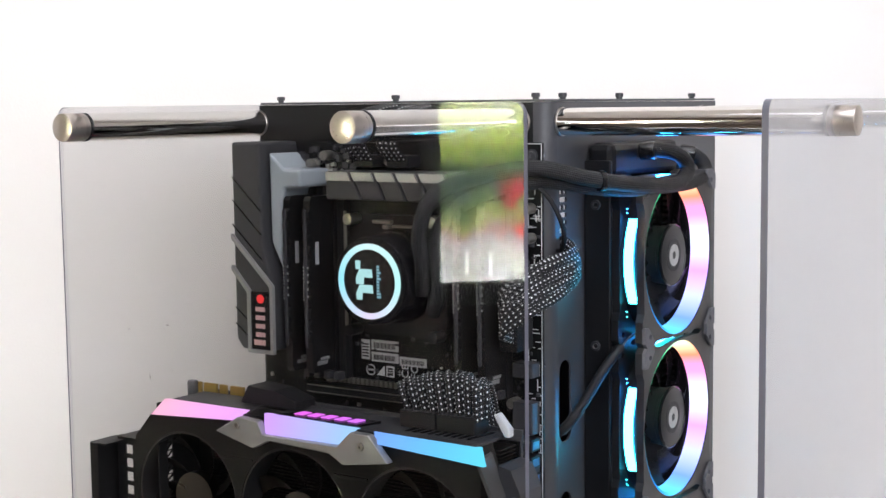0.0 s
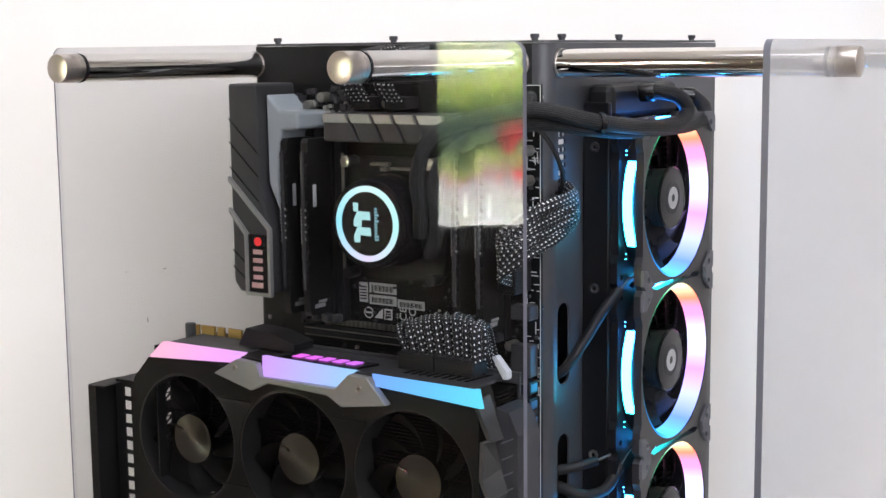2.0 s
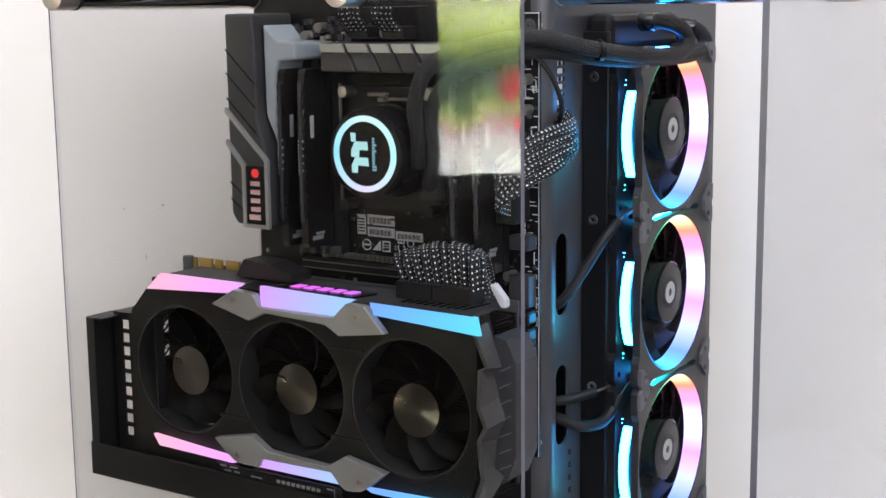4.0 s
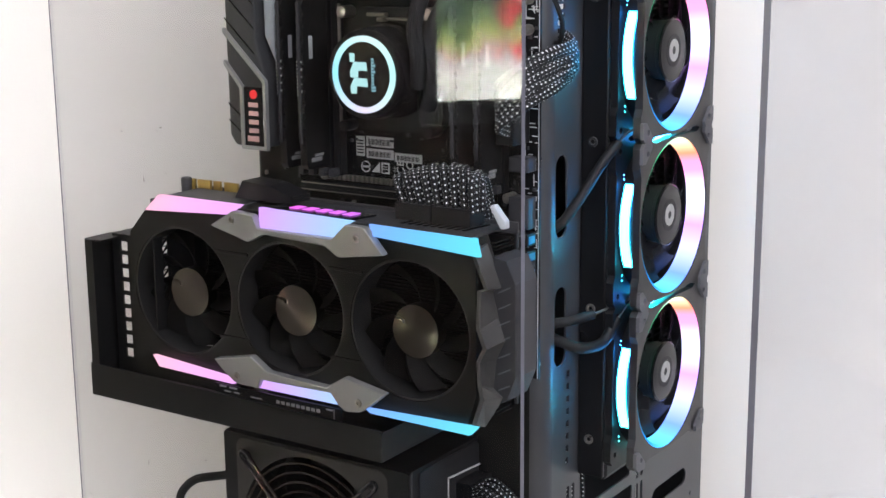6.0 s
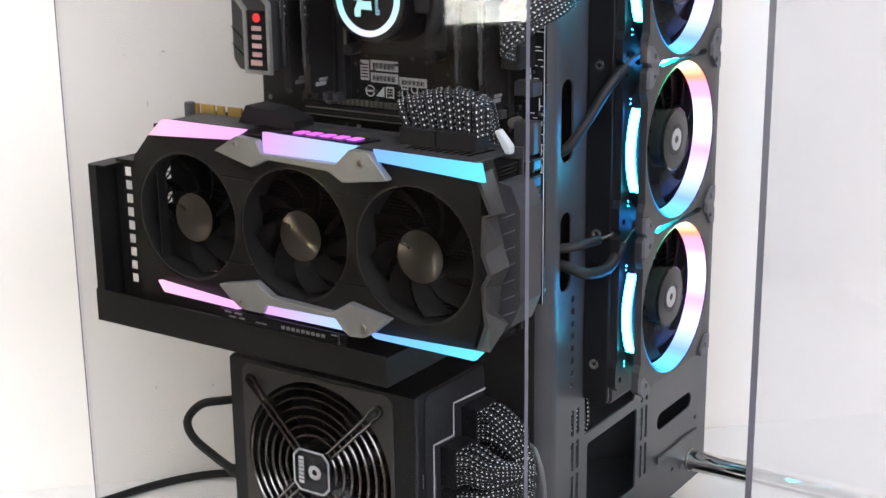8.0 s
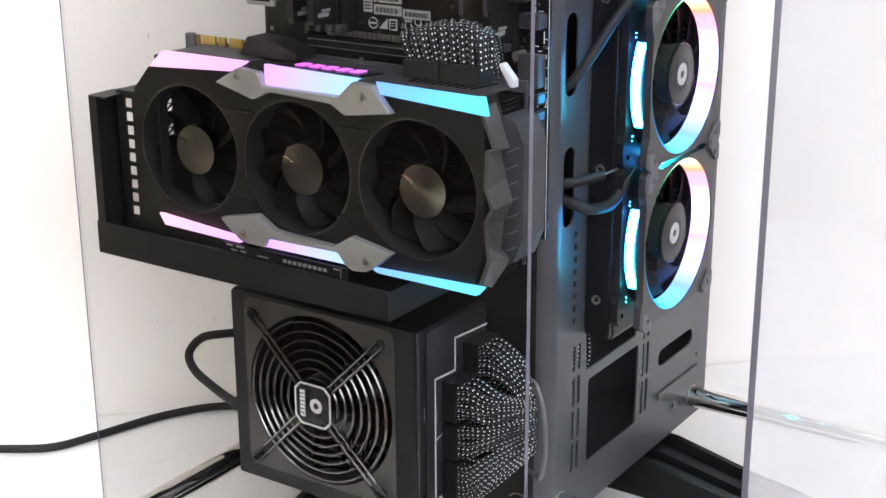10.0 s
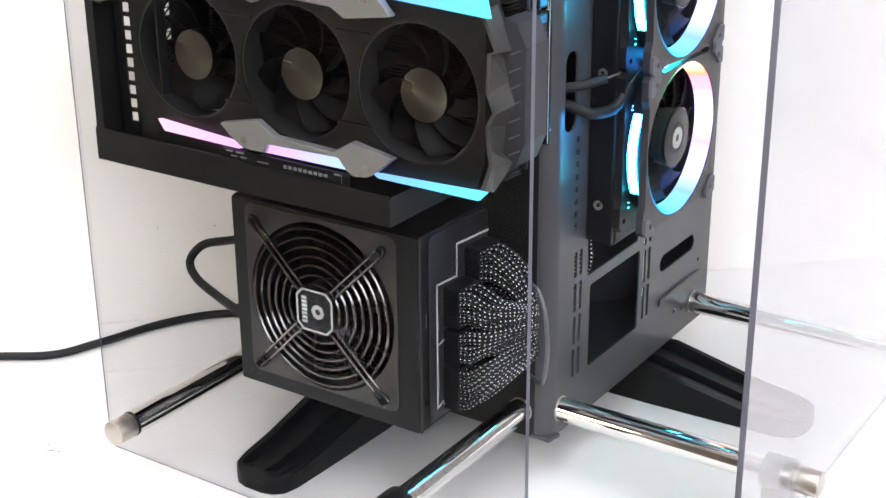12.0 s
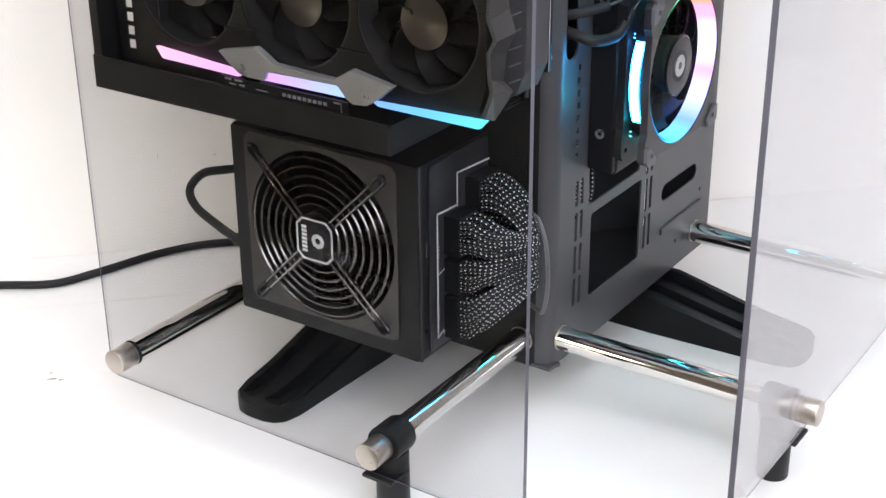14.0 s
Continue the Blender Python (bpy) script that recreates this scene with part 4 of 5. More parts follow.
low_wing = [(-0.166, 0.283), (-0.133, 0.290), (-0.118, 0.281), (-0.068, 0.279), (-0.053, 0.288), (-0.020, 0.282), (-0.032, 0.272), (-0.041, 0.266), (-0.052, 0.265), (-0.0575, 0.268), (-0.064, 0.2755), (-0.124, 0.2745), (-0.127, 0.268), (-0.141, 0.268), (-0.148, 0.269), (-0.157, 0.275)]
for flip in (False, True):
    pts = low_wing if flip else wing
    w = gp("silver_wing", prism(bmesh.new(), pts, GY - 0.0035, GY + 0.003, "y", 0.0008), SILVER, "angular silver trim wing")
    for x, z in ((-0.145, 0.274), (-0.041, 0.273)) if flip else ((-0.1445, 0.384), (-0.0402, 0.3822)):
        bm = ring(bmesh.new(), (x, GY - 0.0042, z), "y", [(0.0027, 0.0006), (0.0024, -0.0003), (0.0011, -0.0003), (0.0008, 0.0006)], 16)
        gp("screw", bm, SCREWM, smooth=True, parent=w)
# jagged end trim: the outer edge steps in and out, and its facets run back at a slant
front = [(0.0445, 0.381), (0.054, 0.360), (0.049, 0.358), (0.048, 0.334), (0.053, 0.322), (0.048, 0.313), (0.049, 0.298), (0.051, 0.289), (0.045, 0.272)]
back = [(0.042, 0.3835), (0.0525, 0.357), (0.046, 0.354), (0.0505, 0.338), (0.0555, 0.324), (0.049, 0.310), (0.047, 0.291), (0.054, 0.286), (0.040, 0.264)]
ENDG = material("graphite_end_trim", (0.062, 0.060, 0.058), 0.36, vary=0.15, size=40, spec=0.5)
bm = bmesh.new()
rows = [[bm.verts.new((x + o, y, z)) for x, z in pts] for pts, y, o in ((front, GY + 0.0035, -0.0032), (front, GY + 0.0030, 0.0), (back, GY + 0.022, 0.0), (back, GY + 0.024, -0.004))]
for p, q in zip(rows, rows[1:] + rows[:1]):
    for i in range(len(p) - 1):
        bm.faces.new((p[i], p[i + 1], q[i + 1], q[i]))
for e in (0, -1):
    bm.faces.new([row[e] for row in rows])
gp("end_wing", bm, ENDG, "jagged graphite end trim")
HUBM = material("spun_metal_hub", (0.13, 0.122, 0.108), 0.3, metal=1.0, vary=0.1, size=60)
nt = HUBM.node_tree
nt.nodes["Principled BSDF"].inputs["Anisotropic"].default_value = 0.85
tan = nt.nodes.new("ShaderNodeTangent")
tan.direction_type, tan.axis = "RADIAL", "Y"
nt.links.new(tan.outputs[0], nt.nodes["Principled BSDF"].inputs["Tangent"])
RIMG = material("grey_fan_rim", (0.017, 0.0165, 0.016), 0.45, vary=0.2, size=60)
GBLADE = material("matte_fan_blade", (0.0085, 0.008, 0.0074), 0.45, vary=0.15, size=60, spec=0.2)


def card_fan(x):
    root = gp("fan", ring(bmesh.new(), (x, GY, GZ - 0.001), "y", [(GR - 0.0002, 0.0065), (GR - 0.0002, 0.027), (GR - 0.0012, 0.027), (GR - 0.0016, 0.0065)], 48), RIMG, "black cooling fan with a spun metal hub", True)
    for k in range(9):
        bm = bmesh.new()
        a = 2 * math.pi * k / 9
        rows = []
        for i in range(6):
            r = 0.0155 + (GR - 0.0035 - 0.0155) * i / 5
            s0 = a + 0.55 * (i / 5) ** 1.2
            rows.append([bm.verts.new((x + r * math.cos(s0 + s), GY + 0.0160 + 0.009 * j / 2, GZ - 0.001 + r * math.sin(s0 + s))) for j, s in ((0, 0.0), (1, 0.20), (2, 0.38))])
        for i in range(5):
            for j in range(2):
                bm.faces.new((rows[i][j], rows[i][j + 1], rows[i + 1][j + 1], rows[i + 1][j]))
        bmesh.ops.solidify(bm, geom=bm.faces[:], thickness=0.0009)
        gp("blade", bm, GBLADE, smooth=True, parent=root)
    hub = cyl(bmesh.new(), (0, 0.0, 0), (0, 0.009, 0), 0.0176, seg=48)
    ob = part("hub", hub, [HUBM], root, "spun metal fan hub")
    ob.location = Vector((x + 0.0005, GY + 0.0125, GZ - 0.003)) - gpu.matrix_basis.translation
    return root


for x in GX:
    card_fan(x)

# ---- bracket that carries the card ----
mount = thing("card_bracket", "black steel bracket holding the graphics card upright", "bracket", at=(-0.15, YP, 0.236))
mp_ = sub(mount)
mp_("tray", boxes((-0.287, -0.022, -0.148, -0.0185, 0.236, 0.2376)), STEELD)
mp_("front_lip", prism(bmesh.new(), [(-0.2885, 0.236), (-0.022, 0.236), (-0.022, 0.2545), (-0.0245, 0.2570), (-0.2885, 0.2605)], -0.1498, -0.1482), STEELD)
mp_("side_arm", prism(bmesh.new(), [(-0.148, 0.2378), (-0.0185, 0.2378), (-0.0185, 0.2560), (-0.148, 0.2560)], -0.0236, -0.022, "x"), STEELD)
bm = boxes((-0.2885, -0.287, -0.148, -0.1225, 0.2378, 0.355), (-0.2868, -0.279, -0.1498, -0.1482, 0.2607, 0.355), (-0.2868, -0.272, -0.148, -0.118, 0.3535, 0.355))
mp_("end_channel", bm, STEELD)
hol = [slot(-0.2705, 0.2635 + 0.01015 * k, -0.2632, 0.2705 + 0.01015 * k) for k in range(9)]
mp_("slot_cover", holed(bmesh.new(), slot(-0.2785, 0.2378, -0.2512, 0.357), hol, -0.1305, -0.129, "y"), STEELD, "black slot cover with square vent holes")
mp_("slot_flange", boxes((-0.2785, -0.2512, -0.1288, -0.1, 0.3556, 0.357)), STEELD)
mp_("screw", cyl(bmesh.new(), (-0.258, -0.114, 0.357), (-0.258, -0.114, 0.3625), 0.004, seg=16, bevel=0.0008), STEELD, smooth=True)
riser = thing("riser_board", "black riser circuit board with white print under the graphics card", "circuit board", at=(-0.11, -0.1475, 0.2376))
rb = sub(riser)
rb("board", boxes((-0.166, -0.056, -0.1478, -0.1466, 0.2378, 0.2655)), PCB)
rb("print", boxes(*[(-0.111 + 0.0043 * k, -0.108 + 0.0043 * k, -0.14805, -0.1479, 0.2600, 0.2624) for k in range(9)]), DIMPRINT)
rb("print", boxes((-0.162, -0.156, -0.14805, -0.1479, 0.2635, 0.2648), (-0.153, -0.146, -0.14805, -0.1479, 0.2635, 0.2648), (-0.158, -0.152, -0.14805, -0.1479, 0.2605, 0.2616), (-0.149, -0.144, -0.14805, -0.1479, 0.2605, 0.2618), (-0.134, -0.124, -0.14805, -0.1479, 0.2602, 0.2611), (-0.068, -0.063, -0.14805, -0.1479, 0.263, 0.2642), (-0.062, -0.0615, -0.14805, -0.1479, 0.257, 0.265), (-0.072, -0.0615, -0.14805, -0.1479, 0.2566, 0.2571)), DIMPRINT)

# ---- motherboard ----
MY = -0.030
board = thing("motherboard", "black computer motherboard with metal heat sinks and memory slots", "motherboard", at=(-0.096, MY, 0.268))
mb = sub(board)
mb("circuit_board", boxes((-0.218, 0.026, MY, MY + 0.0016, 0.268, 0.572)), PCB)
for x in (-0.20, -0.09, 0.018):
    for z in (0.275, 0.42, 0.563):
        mb("standoff", cyl(bmesh.new(), (x, MY + 0.0017, z), (x, YP - 0.0003, z), 0.003, seg=8), SCREWM)
        if x > 0:
            mb("screw", ring(bmesh.new(), (x, MY - 0.0003, z), "y", [(0.0048, 0.0002), (0.0048, 0.0), (0.0034, 0.0), (0.0030, -0.0018), (0.0008, -0.0018), (0.0008, 0.0002)], 18), GREYP, "dark pan-head screw", True)
# white outline print along the edge
mb("edge_print", boxes((0.0250, 0.0255, MY - 0.0003, MY - 0.0001, 0.2685, 0.5715), (0.010, 0.0248, MY - 0.0003, MY - 0.0001, 0.5710, 0.5715)), PRINT)
rng = random.Random(4)
marks = []
for k in range(95):
    z = rng.uniform(0.30, 0.545)
    x = rng.uniform(0.0125, 0.0235)
    if rng.random() < 0.5:
        marks.append((x, x + 0.0007, MY - 0.0003, MY - 0.0001, z, z + rng.uniform(0.003, 0.009)))
    else:
        marks.append((x, min(x + rng.uniform(0.002, 0.006), 0.0246), MY - 0.0003, MY - 0.0001, z, z + 0.0006))
tagged(mb("fine_print", boxes(*marks), PRINT), kind="stuff")
bits, lumps, pale = [], [], []
for k in range(420):
    x, z = rng.uniform(-0.214, 0.023), rng.uniform(0.27, 0.57)
    if -0.135 < x < -0.03 and 0.43 < z < 0.535:
        continue
    w, h, d = rng.uniform(0.0008, 0.0030), rng.uniform(0.0008, 0.0030), rng.uniform(0.0006, 0.0022)
    (pale if rng.random() < 0.16 else bits).append((x, x + w, MY - d, MY - 0.0001, z, z + h))
for k in range(46):  # denser power parts above the upper heat sink
    x, z = rng.uniform(-0.205, -0.13), rng.uniform(0.545, 0.569)
    w = rng.uniform(0.002, 0.006)
    (pale if rng.random() < 0.22 else bits).append((x, x + w, MY - rng.uniform(0.002, 0.006), MY - 0.0001, z, z + rng.uniform(0.002, 0.005)))
tagged(mb("small_components", boxes(*bits), GREYP), kind="stuff")
tagged(mb("bright_components", boxes(*pale), material("tin_plate", (0.42, 0.41, 0.38), 0.35, metal=0.7, vary=0.2, size=200)), kind="stuff")
for x, z in ((-0.165, 0.556), (-0.152, 0.562), (-0.118, 0.5585), (-0.106, 0.559), (-0.094, 0.5585), (-0.08, 0.5585), (0.018, 0.508), (0.018, 0.528), (-0.15, 0.398), (0.014, 0.338), (0.006, 0.395)):
    bm = cyl(bmesh.new(), (x, MY - 0.0002, z), (x, MY - 0.010, z), 0.0036, seg=18, bevel=0.0005)
    mb("capacitor", bm, material("capacitor_top", (0.20, 0.19, 0.17), 0.35, metal=0.6, vary=0.1, size=200) if x == -0.165 else bpy.data.materials["capacitor_top"], smooth=True)
# rear-port cover
IOC = material("graphite_cover", (0.032, 0.032, 0.034), 0.45, vary=0.12, size=40, bump=0.05)
cover = mb("port_cover", prism(bmesh.new(), [(-0.2095, 0.5725), (-0.1835, 0.5725), (-0.1815, 0.497), (-0.1735, 0.470), (-0.1735, 0.4205), (-0.2030, 0.4205), (-0.2085, 0.428)], -0.075, MY - 0.0003, "y", 0.002), IOC, "graphite cover over the rear ports with slanted grooves")
for z in (0.548, 0.531, 0.513):
    mb("groove", prism(bmesh.new(), [(-0.2093, z), (-0.2093, z - 0.0012), (-0.1822, z - 0.026), (-0.1822, z - 0.0248)], -0.0755, -0.0752), GLOSSB, parent=cover)
for z in (0.452, 0.440):
    mb("groove", prism(bmesh.new(), [(-0.2085, z), (-0.2085, z - 0.0012), (-0.194, z - 0.012), (-0.194, z - 0.0108)], -0.0755, -0.0752), GLOSSB, parent=cover)
mb("silver_band", prism(bmesh.new(), [(-0.2088, 0.5055), (-0.1705, 0.4690), (-0.1705, 0.4190), (-0.1945, 0.4190), (-0.1945, 0.4630), (-0.2088, 0.4790), (-0.2088, 0.4825), (-0.1920, 0.4640), (-0.1920, 0.4215), (-0.1730, 0.4215), (-0.1730, 0.4680), (-0.2088, 0.5020)], -0.0785, -0.0752), SILVER, "silver trim band", parent=cover)
panel = mb("name_panel", boxes((-0.1918, -0.1732, -0.0772, -0.0752, 0.4217, 0.4640)), GLOSSB, parent=cover)
REDL = glow("red_logo_light", [(0, (1.0, 0.06, 0.06)), (1, (1.0, 0.12, 0.1))], 1.0)
mb("logo_dot", cyl(bmesh.new(), (-0.1825, -0.0773, 0.4590), (-0.1825, -0.0780, 0.4590), 0.0032, seg=20), REDL, "glowing red dot", parent=panel)
for k in range(5):
    z = 0.4245 + 0.0062 * k
    h = 0.0052 if k == 0 else 0.0046
    bm = boxes((-0.1872 - (0.0018 if k == 0 else 0), -0.1786, -0.0778, -0.0773, z + 0.0005, z + h - 0.0009))
    mb("logo_bar", bm, material("logo_print", (0.60, 0.36, 0.34), 0.5) if k == 0 else bpy.data.materials["logo_print"], parent=panel)
GUIDE = material("milky_light_guide", (0.29, 0.32, 0.345), 0.35, vary=0.05, size=60)
mb("light_guide", prism(bmesh.new(), [(-0.1815, 0.565), (-0.1680, 0.5535), (-0.1520, 0.5525), (-0.1520, 0.5400), (-0.1670, 0.5390), (-0.1705, 0.528), (-0.1710, 0.480), (-0.1735, 0.486), (-0.1805, 0.500)], -0.066, MY - 0.0004, "y", 0.002), GUIDE, "milky white plastic light guide", parent=cover)
# power-stage heat sink with slanted cuts
for k, (a, b) in enumerate(((-0.1325, -0.1120), (-0.1105, -0.0915), (-0.090, -0.0735), (-0.072, -0.0545), (-0.053, -0.0310))):
    s = 0.010 if k else 0.0
    bm = prism(bmesh.new(), [(a + s, 0.532), (b + 0.010, 0.532), (b, 0.5520), (a, 0.5520)], -0.062, MY - 0.0004, "y", 0.0014)
    mb("heat_sink", bm, IOC, "graphite heat sink block with slanted cuts")
    mb("heat_sink_edge", prism(bmesh.new(), [(a + 0.001, 0.5515), (b - 0.001, 0.5515), (b + 0.002, 0.5455), (a + 0.001 + 0.3 * s, 0.5455)], -0.0637, -0.0622), SILVER)
# memory slots, four on either side of the socket
slots_x = (-0.1665, -0.1572, -0.1479, -0.1386, -0.0290, -0.0197, -0.0104, -0.0011)
for x in slots_x:
    s = mb("memory_slot", boxes((x - 0.0032, x + 0.0032, MY - 0.008, MY - 0.0002, 0.398, 0.540, 0.0006)), PLASTIC)
    mb("latch", boxes((x - 0.0026, x + 0.0026, MY - 0.016, MY - 0.0085, 0.398, 0.404, 0.0008)), GREYP, parent=s)
# clips and connectors at the right edge
for z, h, m in ((0.414, 0.010, GREYP), (0.375, 0.022, GREYP), (0.348, 0.012, GREYP), (0.318, 0.018, GREYP), (0.297, 0.014, GREYP)):
    mb("port_block", boxes((0.008, 0.0235, MY - 0.011, MY - 0.0002, z, z + h, 0.0008)), m, "small dark connector block")
SATA = material("dark_blue_port", (0.03, 0.09, 0.22), 0.35, vary=0.15, size=80)
for k in range(8):
    z = 0.281 + 0.0118 * k
    c = mb("drive_port", boxes((0.004, 0.024, MY - 0.0130, MY - 0.0003, z, z + 0.0088, 0.0007)), PLASTIC, "black drive port")
    mb("opening", boxes((0.0242, 0.0245, MY - 0.0115, MY - 0.003, z + 0.0018, z + 0.0070)), SATA, parent=c)
    mb("port_rim", boxes((0.006, 0.0225, MY - 0.0134, MY - 0.0131, z + 0.0072, z + 0.0080), (0.006, 0.0068, MY - 0.0134, MY - 0.0131, z + 0.001, z + 0.0070)), DIMPRINT, parent=c)
# expansion slots
for z in (0.3850, 0.3650):
    s = mb("expansion_slot", boxes((-0.172, -0.083, MY - 0.010, MY - 0.0003, z, z + 0.0075, 0.0006)), PLASTIC)
    mb("slot_rim", boxes((-0.171, -0.084, MY - 0.0104, MY - 0.0101, z + 0.0058, z + 0.0068), (-0.171, -0.084, MY - 0.0104, MY - 0.0101, z + 0.0008, z + 0.0015)), material("nickel_rim", (0.26, 0.25, 0.22), 0.35, metal=0.8, vary=0.1, size=100) if z > 0.38 else bpy.data.materials["nickel_rim"], parent=s)
mb("pin_row", boxes(*[(-0.150 + 0.0042 * k, -0.1478 + 0.0042 * k, MY - 0.004, MY - 0.0003, 0.3940, 0.3982) for k in range(19)]), bpy.data.materials["nickel_rim"], "row of bright slot pins")
# labels and approval marks
STICK = material("pale_sticker", (0.42, 0.42, 0.43), 0.5, vary=0.06, size=200)
for x0, x1, z0, z1 in ((-0.1265, -0.1190, 0.4130, 0.4275), (-0.1175, -0.0935, 0.4205, 0.4280), (-0.1175, -0.0935, 0.4120, 0.4190), (-0.0925, -0.0690, 0.4110, 0.4175)):
    st = mb("sticker", boxes((x0, x1, MY - 0.0008, MY - 0.0004, z0, z1)), STICK, "pale label with tiny black print")
    n = int((x1 - x0) / 0.0011) - 2
    if x1 - x0 > 0.01:
        mb("bars", boxes(*[(x0 + 0.0022 + 0.0011 * k, x0 + 0.0022 + 0.0011 * k + (0.0004 if k % 3 else 0.0007), MY - 0.0011, MY - 0.00085, z0 + 0.0014, z1 - 0.0018) for k in range(n - 1)]), PLASTIC, parent=st)
    else:
        mb("bars", boxes(*[(x0 + 0.001, x1 - 0.001, MY - 0.0011, MY - 0.00085, z0 + 0.002 + 0.0022 * k, z0 + 0.003 + 0.0022 * k) for k in range(5)]), PLASTIC, parent=st)
mb("mark", ring(bmesh.new(), (-0.1185, MY - 0.0006, 0.4055), "y", [(0.0042, 0), (0.0042, 0.0003), (0.0034, 0.0003), (0.0034, 0)], 20), PRINT)
mb("mark", boxes((-0.1215, -0.1155, MY - 0.0006, MY - 0.0003, 0.4048, 0.4062)), PRINT)
mb("mark", prism(bmesh.new(), [(-0.1135, 0.4020), (-0.1060, 0.4020), (-0.1060, 0.4095)], MY - 0.0006, MY - 0.0003), PRINT)
mb("mark", holed(bmesh.new(), slot(-0.1045, 0.4015, -0.0975, 0.4095), [slot(-0.1035, 0.4027, -0.0985, 0.4083)], MY - 0.0006, MY - 0.0003, "y"), PRINT)
mb("mark", boxes((-0.1030, -0.099, MY - 0.0006, MY - 0.0003, 0.4045, 0.4050), (-0.1030, -0.099, MY - 0.0006, MY - 0.0003, 0.4062, 0.4067)), PRINT)
mb("mark", boxes((-0.0945, -0.0905, MY - 0.0006, MY - 0.0003, 0.4040, 0.4045), (-0.0945, -0.0905, MY - 0.0006, MY - 0.0003, 0.4058, 0.4063), (-0.093, -0.0925, MY - 0.0006, MY - 0.0003, 0.4030, 0.4075)), DIMPRINT)


def lettering(name, words, size, m, mat, parent, base):
    """Words in the built-in font, as a flat mesh."""
    cu = bpy.data.curves.new(name, "FONT")
    cu.body, cu.size, cu.extrude = words, size, 0.0001
    tmp = new("tmp", cu)
    me = bpy.data.meshes.new_from_object(tmp.evaluated_get(bpy.context.evaluated_depsgraph_get()))
    bpy.data.objects.remove(tmp)
    bpy.data.curves.remove(cu)
    me.transform(Matrix.Translation(-base) @ m)
    me.materials.clear()
    me.materials.append(mat)
    me.name = name
    ob = new(name, me)
    ob.parent = parent
    return ob


def on_board(x, y, z, turn):
    return pose(x, y, z) @ pose(0, 0, 0, 90) @ pose(0, 0, 0, 0, 0, turn)


base = board.matrix_basis.translation.copy()
lettering("approval_mark", "CE", 0.0085, on_board(-0.0850, MY - 0.0005, 0.4020, 90), PRINT, board, base)
lettering("approval_mark", "FC", 0.0085, on_board(-0.0768, MY - 0.0005, 0.4020, 90), PRINT, board, base)

# ---- memory sticks ----
SPREAD = material("matte_black_spreader", (0.006, 0.006, 0.0065), 0.4, metal=0.2, vary=0.15, size=60)


def memory_stick():
    """Origin at the lower end of its slot, the spreader facing out along -y."""
    root = thing("memory_stick", "black memory stick with a notched heat spreader and pale print", "memory stick", "memory sticks round the processor")
    prof = [(-0.0085, 0.003), (-0.0330, 0.003), (-0.0350, 0.006), (-0.0350, 0.020)]
    for k in range(11):
        z = 0.024 + 0.009 * k
        prof += [(-0.0350, z), (-0.0365, z + 0.002), (-0.0365, z + 0.006), (-0.0350, z + 0.008)]
    prof += [(-0.0350, 0.128), (-0.0330, 0.131), (-0.0085, 0.131)]
    part("heat_spreader", prism(bmesh.new(), prof, -0.0030, 0.0030, "x"), SPREAD, root)
    part("top_strip", boxes((-0.0012, 0.0012, -0.0382, -0.0368, 0.022, 0.122, 0.0003)), GREYP, root)
    bars = [(-0.0026, 0.0008 + 0.0014 * (k % 2), -0.0375, -0.0369, 0.056 + 0.0026 * k, 0.0576 + 0.0026 * k) for k in range(10)]
    part("print", boxes(*bars), DIMPRINT, root, "pale illegible lettering")
    part("print", boxes((0.0031, 0.0033, -0.030, -0.026, 0.082, 0.098)), STICK, root)
    part("print", boxes((0.0031, 0.0033, -0.030, -0.018, 0.008, 0.011), (0.0031, 0.0033, -0.026, -0.016, 0.0115, 0.0135)), DIMPRINT, root)
    return root


first = memory_stick()
first.matrix_basis = pose(slots_x[0], MY, 0.4025)
for x in (slots_x[2], slots_x[5], slots_x[7]):
    copy_thing(first, pose(x, MY, 0.4025))

# ---- pump block ----
PC = Vector((-0.085, -0.075, 0.4775))
pump = thing("pump_block", "round black liquid cooling pump with a glowing ring on top", "water pump", at=(PC.x, MY, PC.z))
pb = sub(pump)
pb("mount_plate", prism(bmesh.new(), slot(PC.x - 0.040, PC.z - 0.043, PC.x + 0.040, PC.z + 0.043, 0.012), MY - 0.010, MY - 0.0005), PLASTIC)
pb("body", cyl(bmesh.new(), (PC.x, MY - 0.0102, PC.z), (PC.x, -0.0735, PC.z), 0.0335, 0.0310, 56, 0.002), GLOSSB, smooth=True)
pb("cap", cyl(bmesh.new(), (PC.x, -0.0737, PC.z), (PC.x, -0.0755, PC.z), 0.0300, seg=56), GLOSSB)
PUMPL = glow("pump_ring_light", [(0.0, (0.35, 0.85, 1.0)), (0.25, (0.75, 1.0, 1.0)), (0.5, (0.55, 1.0, 0.95)), (0.75, (0.85, 0.75, 1.0)), (1.0, (0.35, 0.85, 1.0))], 1.45, "Y", 0, True)
ob = part("light_ring", ring(bmesh.new(), (0, 0, 0), "y", [(0.0262, 0), (0.0262, 0.0012), (0.0222, 0.0012), (0.0222, 0)], 64), PUMPL, pump, "glowing cyan and white ring", True)
ob.location = PC + Vector((0, -0.0018, 0)) - pump.matrix_basis.translation
CY = glow("pump_logo_light", [(0, (0.6, 1.0, 1.0)), (1, (0.75, 1.0, 1.0))], 1.1)
